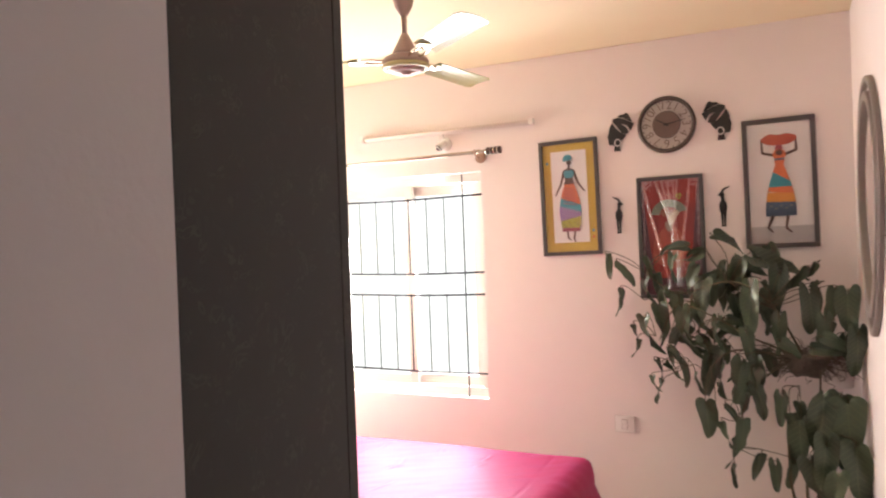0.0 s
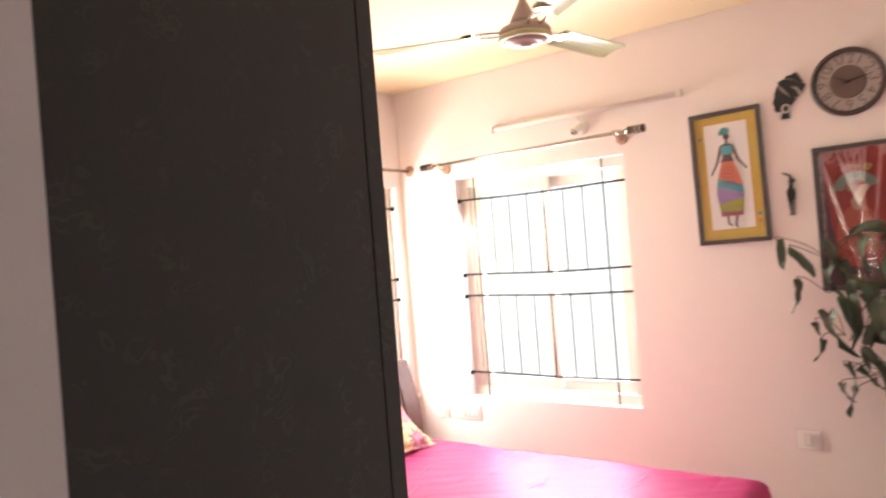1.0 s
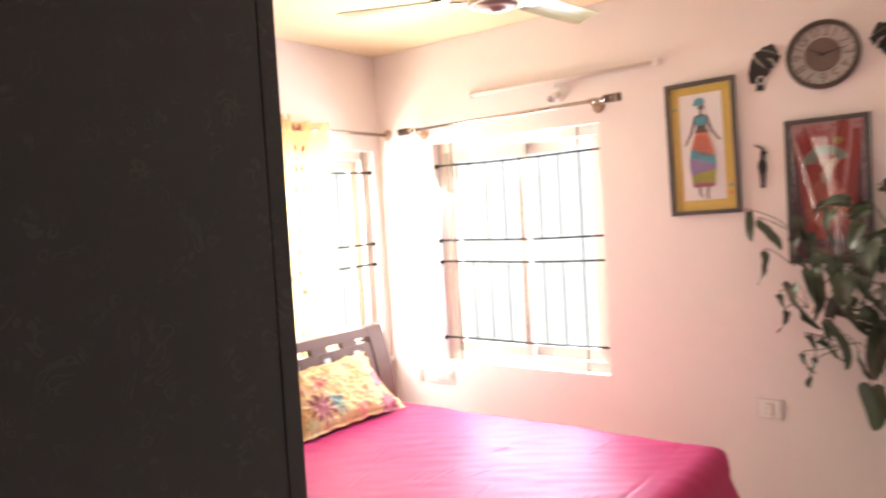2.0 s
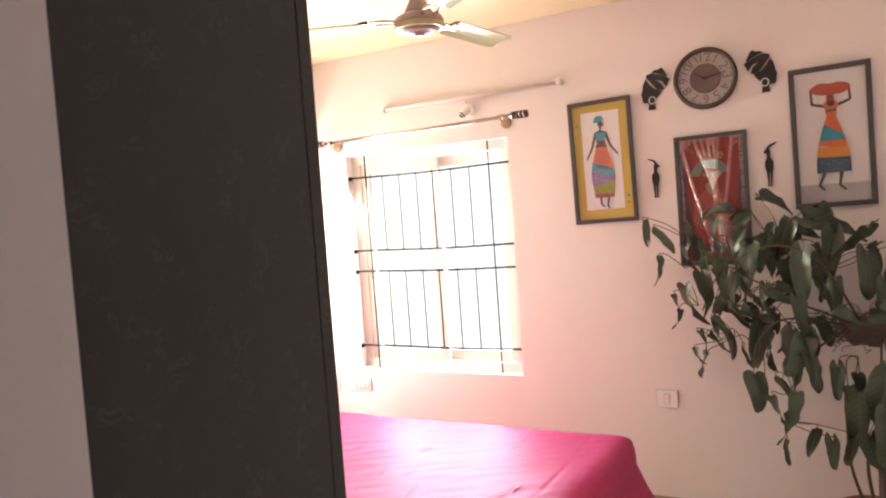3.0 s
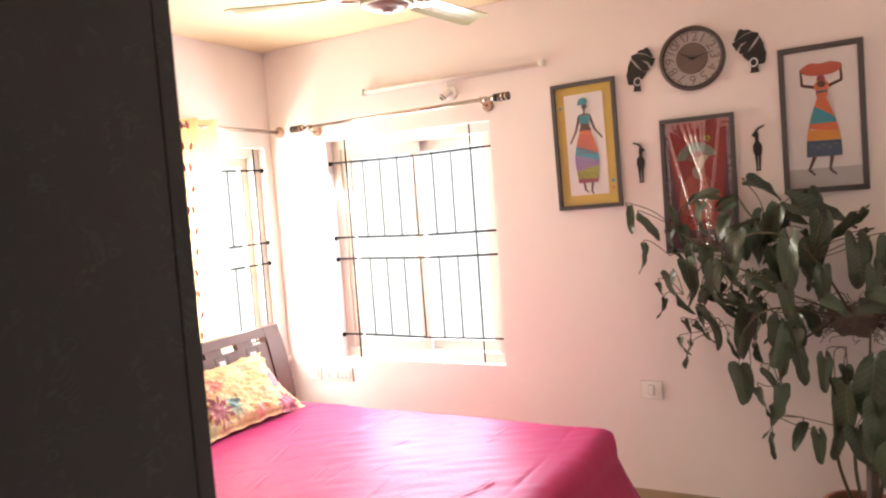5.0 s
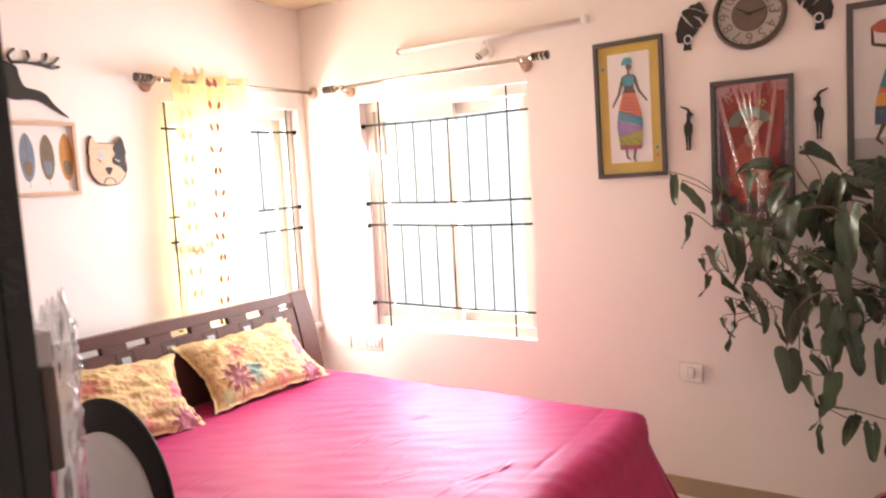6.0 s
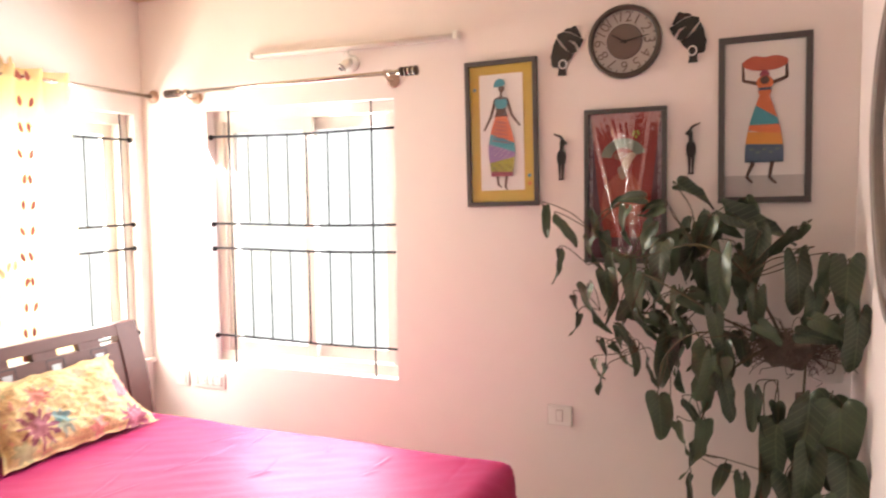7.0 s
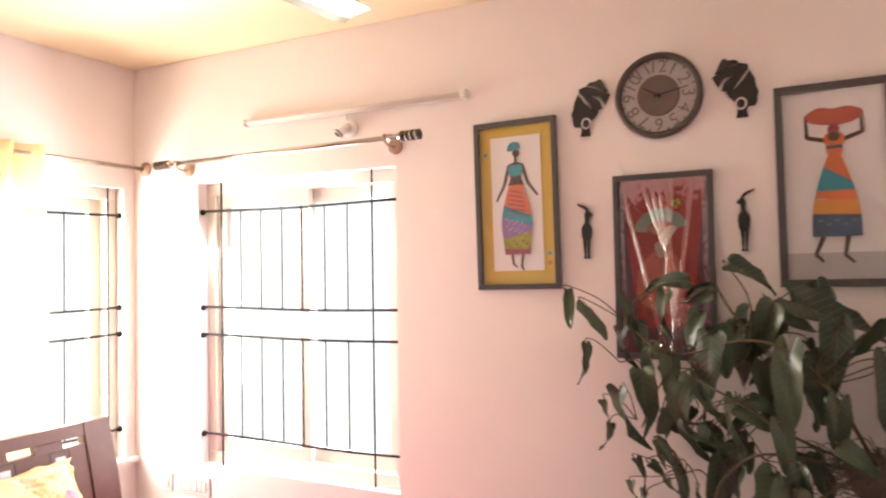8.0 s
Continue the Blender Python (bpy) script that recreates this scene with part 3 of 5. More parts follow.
def bed():
    b = thing("bed", pose(0.42, (BED_Y0 + BED_Y1) / 2, 0), "double bed with a dark walnut headboard with cut-outs", "bed")
    hw = (BED_Y1 - BED_Y0) / 2
    part("bed_base", box(0.02, 1.80, -hw + 0.06, hw - 0.06, 0.06, 0.30), WALNUT, b, bevel=0.01)
    for x in (0.12, 1.70):
        for y in (-hw + 0.12, hw - 0.12):
            part("leg", box(x - 0.035, x + 0.035, y - 0.035, y + 0.035, 0, 0.06), WALNUT, b)
    # headboard, leaning back and bowed, built as strips between its slots
    face = lambda z: 0.005 - 0.105 * max(0, (z - 0.42) / 0.55) ** 1.8
    hh, e = hw + 0.02, 0.105
    def slab(y0, y1, z0, z1, thick=0.035, n=6, proud=0.0):
        bm = bmesh.new()
        rows = []
        for k in range(n + 1):
            z = z0 + (z1 - z0) * k / n
            x = face(z) + proud
            rows.append([bm.verts.new(p) for p in ((x, y0, z), (x, y1, z), (x - thick - proud, y1, z), (x - thick - proud, y0, z))])
        for p, q in zip(rows, rows[1:]):
            for i in range(4):
                bm.faces.new((p[i], p[(i + 1) % 4], q[(i + 1) % 4], q[i]))
        bm.faces.new(rows[0][::-1]), bm.faces.new(rows[-1])
        return bm
    head = part("headboard", slab(-hh + e, hh - e, 0.20, 0.8885, n=12), WALNUT, b)
    part("top_rail", slab(-hh + e, hh - e, 0.9215, 0.975, proud=0.006), WALNUT, head, bevel=0.003)
    for s in (-1, 1):
        y0, y1 = sorted((s * (hh - e), s * (hh + 0.026)))
        part("end_post", slab(y0, y1, 0.0, 0.977, thick=0.05, n=16, proud=0.008), WALNUT, head, bevel=0.004)
    slots = [-hh + e + 0.035 + 0.235 * k for k in range(7)]
    edges = [-hh + e] + [v for y in slots for v in (y, min(y + 0.115, hh - e - 0.001))] + [hh - e]
    for y0, y1 in zip(edges[::2], edges[1::2]):
        part("slot_rail", slab(y0, y1, 0.889, 0.921), WALNUT, head)
    for k, y in enumerate(slots):
        yc, z = y + 0.215, 0.838
        x = face(z)
        if yc > hh - e - 0.05:
            continue
        tile = part("inlay", slab(yc - 0.022, yc + 0.022, z - 0.020, z + 0.020, 0.004, 2, 0.003), CUTGLASS, head, "small square pale glass inlay")
        for q in ((-0.045, -0.041, -0.04, 0.04), (0.041, 0.045, -0.04, 0.04), (-0.041, 0.041, -0.044, -0.040), (-0.041, 0.041, 0.040, 0.044)):
            part("groove_line", slab(yc + q[0], yc + q[1], z + q[2], z + q[3], 0.004, 2, 0.0015), GROOVE, tile)
    return b


bed()


def mattress_and_sheet():
    hw = (BED_Y1 - BED_Y0) / 2
    m = thing("mattress", pose(0.43, (BED_Y0 + BED_Y1) / 2, 0.302), "thick mattress hidden under the sheet on the bed", "mattress")
    part("core", box(0, 1.86, -hw + 0.055, hw - 0.055, 0, 0.225), PAPER, m, bevel=0.03)
    s = thing("bedsheet", pose(0.43, (BED_Y0 + BED_Y1) / 2, 0), "crimson pink bedsheet spread smooth over the bed, hanging at the foot", "bedsheet")
    bm = bmesh.new()
    # rounded sheet: a grid wrapped over the top and down foot and both sides
    L, R = 1.985, 0.115
    us = list(np.linspace(0, L - R, 260)) + [L - R + R * math.sin(a) for a in np.linspace(0.2, math.pi / 2, 8)] + [L] * 14
    zu = [0.0] * 260 + [-R * (1 - math.cos(a)) for a in np.linspace(0.2, math.pi / 2, 8)] + list(np.linspace(-R - 0.03, -0.46, 14))
    arc = [(hw - R + R * math.sin(a), -R * (1 - math.cos(a))) for a in np.linspace(0.2, math.pi / 2, 8)]
    side = [(hw + 0.0, z) for z in np.linspace(-R - 0.03, -0.42, 10)]
    half = [(y, 0.0) for y in np.linspace(0, hw - R, 120)] + arc + side
    across = [(-y, z) for y, z in half[:0:-1]] + half
    rnd = random.Random(17)
    folds = []
    for k in range(30):
        ang = radians(rnd.uniform(72, 118))
        folds.append((rnd.uniform(0.35, 1.75), rnd.uniform(-0.7, 0.65), math.cos(ang), math.sin(ang), rnd.uniform(0.03, 0.13), rnd.uniform(0.006, 0.010), rnd.uniform(0.002, 0.0055)))
    grid = []
    for i, (u, z1) in enumerate(zip(us, zu)):
        line = []
        for j, (y, z2) in enumerate(across):
            z = min(z1, z2) if (z1 == 0 or z2 == 0) else -max(math.hypot(z1, z2), 0) if max(-z1, -z2) <= R else min(z1, z2)
            drop = max(0.0, -z - R)
            flare_u = 0.50 * drop if z1 < -R * 0.9 else 0.0
            flare_y = 0.10 * drop * (1 if y > 0 else -1) if z2 < -R * 0.9 else 0.0
            # pull corners in to a round
            cu, cy = u, y
            if u > L - 0.18 and abs(y) > hw - 0.18:
                du, dy = u - (L - 0.18), abs(y) - (hw - 0.18)
                d = math.hypot(du, dy)
                if d > 0.18:
                    k = 0.18 / d
                    cu, cy = L - 0.18 + du * k, math.copysign(hw - 0.18 + dy * k, y)
            fold = 0.016 * drop / 0.3 * math.sin(16 * y + 3 * math.sin(5 * y)) if z1 < -R else 0.0
            foldy = 0.016 * drop / 0.3 * math.sin(15 * u + 2 * math.sin(4 * u)) if z2 < -R else 0.0
            p = Vector((cu * 3.1, cy * 3.1, 1.7))
            lump = 0.006 * noise.noise(p) + 0.0030 * noise.noise(Vector((cu * 5 + cy * 3, cy * 14 - cu * 9, 4)))
            crease = 0.0
            for fx, fy, ca, sa, ln, wd, ht in folds:
                du, dy = cu - fx, cy - fy
                along, off = du * ca + dy * sa, (dy * ca - du * sa) + 0.015 * math.sin(9 * (du * ca + dy * sa))
                if abs(along) < ln and abs(off) < 4 * wd:
                    q = off / wd
                    crease += ht * (1 - (along / ln) ** 2) * (math.exp(-q * q) - 0.6 * math.exp(-(q - 1.6) ** 2))
            crease -= 0.003 * math.exp(-((cu - (L - 0.20 + 0.012 * math.sin(4.3 * cy + 1))) / 0.011) ** 2) * (0.6 + 0.4 * math.sin(11 * cy))
            line.append(bm.verts.new((cu + flare_u + fold, cy + flare_y + foldy, BED_TOP + z + lump + (crease if z > -0.02 else 0))))
        grid.append(line)
    for a, b in zip(grid, grid[1:]):
        for k in range(len(a) - 1):
            bm.faces.new((a[k], a[k + 1], b[k + 1], b[k]))
    hem = [v.co.copy() for v in grid[-1]]
    part("cloth", bm, SHEET, s, smooth=True)
    part("hem", tube(hem, 0.004, 6), SHEET, s, "stitched hem of the sheet", smooth=True)


mattress_and_sheet()


def pillow(m, w, h, label, seed):
    p = thing("pillow", m, label, "pillow", "pillows on the bed")
    bm = bmesh.new()
    nu, nv = 96, 62
    for side in (1, -1):
        grid = []
        for j in range(nv + 1):
            v = 2 * j / nv - 1
            line = []
            for i in range(nu + 1):
                u = 2 * i / nu - 1
                puff = max(0.0, (1 - min(1, abs(u) * 1.07) ** 2.6) * (1 - min(1, abs(v) * 1.10) ** 2.6)) ** 0.6
                pinch = 1 - 0.15 * (1 - v * v) * abs(u) ** 3 + 0.030 * noise.noise(Vector((v * 5 + seed, u, 3))) * abs(u) ** 6
                pinch2 = 1 - 0.09 * (1 - u * u) * abs(v) ** 3 + 0.060 * noise.noise(Vector((u * 6 + seed, v, 5))) * abs(v) ** 8
                x, y = u * w / 2 * pinch, v * h / 2 * pinch2
                q = Vector((x * 9 + seed, y * 9, seed))
                wr = 0.012 * noise.noise(Vector((x * 6 + y * 9 + seed, y * 22 - x * 7, seed))) + 0.011 * (0.5 - abs(noise.noise(Vector((x * 9 - y * 12, y * 26 + x * 11, seed + 4))))) + 0.006 * (0.5 - abs(noise.noise(Vector((x * 40 + y * 20, y * 30 - x * 14, seed + 2))))) + 0.002 * noise.noise(q * 9)
                line.append(bm.verts.new((x, y, side * (0.066 * puff + 0.0015 * (1 - max(abs(u), abs(v)) ** 12) + 1.35 * wr * min(1, puff * 1.6)) + 0.020 * noise.noise(Vector((u * 5 + seed, v * 5, 8))) * max(abs(u) ** 8, abs(v) ** 8) + 0.012 * noise.noise(Vector((x * 6, y * 6, seed + 9))))))
            grid.append(line)
        for a, b in zip(grid, grid[1:]):
            for k in range(nu):
                bm.faces.new((a[k], a[k + 1], b[k + 1], b[k]) if side > 0 else (a[k], b[k], b[k + 1], a[k + 1]))
    bmesh.ops.remove_doubles(bm, verts=list(bm.verts), dist=0.0004)
    part("cover", bm, PILLOW, p, smooth=True)
    return p


def lean(bottom, top, spin):
    """A pillow pose: local x along the wall (+y), local y up its slope, local z to the room."""
    b, t = Vector(bottom), Vector(top)
    up = (t - b).normalized()
    along = Vector((0, 1, 0))
    out = along.cross(up).normalized()
    m = Matrix((along, up, out)).transposed().to_4x4()
    return Matrix.Translation((b + t) / 2) @ m @ pose(0, 0, 0, 0, 0, spin)


pillow(lean((0.645, -0.985, BED_TOP + 0.045), (0.418, -0.935, 0.822), 3), 0.74, 0.43, "yellow floral cotton pillow leaning on the headboard", 2.0)
pillow(lean((0.635, -1.735, BED_TOP + 0.050), (0.42, -1.70, 0.830), -5), 0.70, 0.42, "yellow floral cotton pillow slumped against the headboard", 7.0)


# ---- cabinet at the entrance ----
def cabinet():
    c = thing("tall_cabinet", pose(2.7585, SOUTH, 0), "tall near-black floral laminate cabinet against the south wall", "cabinet")
    part("side_panel", box(-0.018, 0, 0.0005, 0.2915, 0, 2.15), LAMINATE, c, "dark laminate side with a faint floral figure")
    part("side_panel", box(-1.20, -1.182, 0.002, 0.290, 0, 2.15), LAMINATE, c)
    part("top_panel", box(-1.182, -0.018, 0.002, 0.290, 2.13, 2.15), LAMINATE, c)
    part("plinth", box(-1.182, -0.018, 0.03, 0.275, 0, 0.08), LAMINATE, c)
    part("back_panel", box(-1.182, -0.018, 0.002, 0.012, 0.08, 2.13), LAMINATE, c)
    for k in range(5):
        part("shelf", box(-1.182, -0.018, 0.013, 0.282, 0.09 + 0.42 * k, 0.108 + 0.42 * k), LAMINATE, c)
    for x0, x1, hx in ((-0.599, 0.0006, -0.05), (-1.2006, -0.605, -1.15)):
        d = part("door", box(x0, x1, 0.2925, 0.314, 0.08, 2.15), LAMINATE, c, "dark laminate door", bevel=0.002)
        part("handle", box(hx - 0.012, hx + 0.012, 0.334, 0.347, 1.36, 1.452), FINIAL, d, "dark bar handle", bevel=0.003)
        for z in (1.368, 1.428):
            part("handle_post", box(hx - 0.008, hx + 0.008, 0.3141, 0.3339, z, z + 0.016), GREYMETAL, d)
        part("lock_plate", box(hx - 0.012, hx + 0.012, 0.3141, 0.345, 1.455, 1.483), GREYMETAL, d, "grey metal lock plate", bevel=0.002)
    return c


cabinet()


# ---- ceiling fan ----
def ceiling_fan():
    f = thing("ceiling_fan", pose(1.912, -1.375, TOP + 0.012), "cream three-bladed ceiling fan with chrome blade arms, at rest", "ceiling fan")
    part("canopy", lathe([(0, 0), (0.050, 0), (0.051, -0.02), (0.036, -0.085), (0.016, -0.12), (0, -0.12)], 28), FANBROWN, f, "tapered canopy at the ceiling", smooth=True)
    part("down_rod", tube([(0, 0, -0.10), (0, 0, -0.22)], 0.011, 12), FANBROWN, f, smooth=True)
    part("lower_canopy", lathe([(0, -0.1950), (0.014, -0.1950), (0.024, -0.2150), (0.050, -0.2650), (0.058, -0.2820), (0, -0.2820)], 28), FANBROWN, f, smooth=True)
    motor = part("motor", lathe([(0, -0.2820), (0.062, -0.2820), (0.088, -0.2950), (0.096, -0.3080), (0.096, -0.3180), (0.090, -0.3260), (0, -0.3260)], 44), FANBROWN, f, "brown motor housing", smooth=True)
    part("trim_ring", lathe([(0.089, -0.3265), (0.096, -0.3215), (0.099, -0.3300), (0.092, -0.3400), (0.082, -0.3400), (0.082, -0.3270)], 44, loop=True), FANWHITE, motor, "cream trim ring", smooth=True)
    part("bottom_cap", lathe([(0, -0.3265), (0.081, -0.3265), (0.077, -0.3400), (0.055, -0.3520), (0.022, -0.3550), (0.020, -0.3620), (0, -0.3630)], 40), FANBROWN, motor, "brown bottom cap", smooth=True)
    for angle in (82, 202, 322):
        turn = pose(0, 0, -0.305, 0, 0, angle)
        arm = part("blade_arm", tube(spline([(0.09, 0.022, 0), (0.14, 0.030, 0.004), (0.20, 0.016, 0.006)], 5), 0.006, 8), CHROME, f, "chrome blade arm", smooth=True)
        arm.matrix_basis = turn
        part("arm_strut", tube(spline([(0.09, -0.022, 0), (0.14, -0.030, 0.004), (0.20, -0.016, 0.006)], 5), 0.006, 8), CHROME, arm, smooth=True)
        part("arm_plate", plate(rounded([(0.175, -0.035), (0.225, -0.040), (0.235, 0), (0.225, 0.040), (0.175, 0.035)], 3), 0.004, 0.009), CHROME, arm)
        bm = bmesh.new()
        rows = []
        for k in range(15):
            u = k / 14
            r = 0.19 + 0.40 * u
            w = (0.045 + 0.022 * u) * (1 if u < 0.93 else 1 - 3.2 * (u - 0.93))
            rows.append([bm.verts.new((r, v * w, 0.010 - 0.014 * v * (1 - 0.4 * u) - 0.006 * v * v + t)) for t in (0, 0.004) for v in (-1, -0.5, 0, 0.5, 1)])
        for a, b in zip(rows, rows[1:]):
            for i in range(4):
                bm.faces.new((a[i], b[i], b[i + 1], a[i + 1])), bm.faces.new((a[5 + i], a[6 + i], b[6 + i], b[5 + i]))
            bm.faces.new((a[0], a[5], b[5], b[0])), bm.faces.new((a[4], b[4], b[9], a[9]))
        for r in (rows[0], rows[-1]):
            bm.faces.new((r[0], r[1], r[2], r[3], r[4], r[9], r[8], r[7], r[6], r[5]))
        part("blade", bm, BLADE, f, "cream enamelled blade", smooth=False).matrix_basis = turn
    return f


ceiling_fan()


# ---- fixtures on the window wall ----
def tube_lamp():
    t = thing("tube_lamp", on_north(1.417, 2.309), "slim white tube lamp on the wall, switched off", "wall lamp")
    part("batten", plate(rect(-0.56, 0.56, -0.013, 0.015), 0.001, 0.026), BATTEN, t, bevel=0.003)
    part("tube", tube([(-0.55, 0.0, 0.034), (0.55, 0.0, 0.030)], 0.008, 14), BATTEN, t, smooth=True)
    for x in (-0.565, 0.565):
        part("end_cap", plate(rect(x - 0.012, x + 0.012, -0.017, 0.019), 0.001, 0.048), PLASTIC, t, bevel=0.004)
    part("cable", tube(spline([(-0.02, -0.013, 0.01), (-0.035, -0.04, 0.012), (-0.03, -0.07, 0.02)], 5), 0.0025, 6), PLASTIC, t, smooth=True)
    return t


tube_lamp()


def lamp_holder():
    h = thing("lamp_holder", on_north(1.425, 2.232), "white angled bulb holder without a bulb", "lamp holder")
    part("rose", lathe([(0, 0.001), (0.040, 0.001), (0.040, 0.012), (0.030, 0.024), (0, 0.026)], 28), PLASTIC, h, smooth=True)
    socket = part("socket", tube([(0.002, 0.004, 0.016), (-0.006, -0.006, 0.040), (-0.018, -0.022, 0.058), (-0.024, -0.032, 0.066)], [0.020, 0.022, 0.0205, 0.020], 20), PLASTIC, h, smooth=True)
    part("socket_ring", tube([(-0.0195, -0.0245, 0.060), (-0.0220, -0.0285, 0.063)], 0.0225, 20), FINIAL, socket, "dark ring")
    # A solid black disc takes the place of the socket's shaded hollow.
    part("socket_mouth", tube([(-0.0242, -0.0323, 0.0662), (-0.0252, -0.0340, 0.0674)], 0.014, 16), GROOVE, socket, "black disc for the shade in the socket mouth")
    part("feed_cable", tube(spline([(0.0, 0.036, 0.010), (-0.012, 0.052, 0.014), (-0.004, 0.070, 0.010)], 5), 0.0028, 6), GREYPLATE, h, smooth=True)
    part("screw", lathe([(0, 0.022), (0.004, 0.022), (0.003, 0.025), (0, 0.025)], 8), GREYPLATE, h).matrix_basis = pose(0.024, -0.006, -0.002)
    return h


lamp_holder()


def wall_plate(x, z, w, h, label, layout):
    s = thing("switch_plate", on_north(x, z), label, "switch", "switch plates")
    part("back_box", plate(rect(-w / 2 - 0.0025, w / 2 + 0.0025, -h / 2 - 0.0025, h / 2 + 0.0025), 0.0005, 0.0045), GREYPLATE, s, "thin grey back rim")
    part("surround", plate(rect(-w / 2, w / 2, -h / 2, h / 2), 0.0046, 0.008), PLASTIC, s, bevel=0.0012)
    for kind, cx, ww, hh in layout:
        if kind == "rocker":
            part("recess", plate(rect(cx - ww / 2 - 0.003, cx + ww / 2 + 0.003, -hh / 2 - 0.003, hh / 2 + 0.003), 0.0081, 0.0092), GREYPLATE, s)
            part("rocker", plate(rect(cx - ww / 2, cx + ww / 2, -hh / 2, hh / 2), 0.0093, 0.0135), PLASTIC, s, bevel=0.002).matrix_basis = pose(0, 0, 0, 3, 0, 0)
        elif kind == "socket":
            sock = part("socket_face", plate(rect(cx - ww / 2, cx + ww / 2, -hh / 2, hh / 2), 0.0081, 0.0112), PLASTIC, s, bevel=0.002)
            # Black discs on the face stand in for the shade inside the holes.
            for dx, dy, r in ((0, 0.014, 0.005), (-0.011, -0.008, 0.004), (0.011, -0.008, 0.004)):
                part("pin_hole_disc", plate(disc(cx + dx, dy, r, 10), 0.0113, 0.0118), GROOVE, sock)
        else:
            part("rim", plate(rect(cx - ww / 2, cx + ww / 2, -hh / 2, hh / 2), 0.0081, 0.0095), GREYPLATE, s, bevel=0.001)
    return s


wall_plate(2.448, 0.610, 0.104, 0.088, "white switch plate with one rocker on the wall", [("rocker", 0.0, 0.026, 0.048)])
wall_plate(0.487, 0.592, 0.205, 0.082, "white socket and switch plate with grey trim under the window", [("rim", 0, 0.180, 0.060), ("socket", -0.045, 0.050, 0.050), ("rocker", 0.012, 0.022, 0.044), ("rocker", 0.044, 0.022, 0.044), ("rocker", 0.074, 0.018, 0.044)])
wall_plate(0.298, 0.588, 0.085, 0.082, "small white switch plate beside the headboard", [("rocker", 0.012, 0.024, 0.046)])


# ---- pictures ----
def strip(a, b, w0, w1):
    """A tapered flat strip from a to b."""
    d = Vector((b[0] - a[0], b[1] - a[1]))
    n = Vector((-d.y, d.x)).normalized()
    return [(a[0] + n.x * w0, a[1] + n.y * w0), (a[0] - n.x * w0, a[1] - n.y * w0), (b[0] - n.x * w1, b[1] - n.y * w1), (b[0] + n.x * w1, b[1] + n.y * w1)]


def frame_of(m, w, h, border, mat, label, depth=0.022):
    p = thing("picture", m, label, "picture", "pictures on the wall")
    a, b = w / 2, h / 2
    for r in (rect(-a, a, b - border, b), rect(-a, a, -b, -b + border), rect(-a, -a + border, -b + border, b - border), rect(a - border, a, -b + border, b - border)):
        part("frame_bar", plate(r, 0.002, depth), mat, p, bevel=0.003)
    return p


def shapes(p, items):
    for k, (name, outline, mat) in enumerate(items):
        z = 0.0095 + 0.00035 * k
        part(name, plate(outline, z - 0.0004, z), mat, p)


def skirt_band(half, tops, lows):
    """A band of a skirt between two slanting edges; half gives the skirt's half width at a height."""
    (y0l, y0r), (y1l, y1r) = tops, lows
    down = [y0l + (y1l - y0l) * k / 5 for k in range(6)]
    up = [y1r + (y0r - y1r) * k / 5 for k in range(6)]
    return [(-half(y), y) for y in down] + [(half(y), y) for y in up]


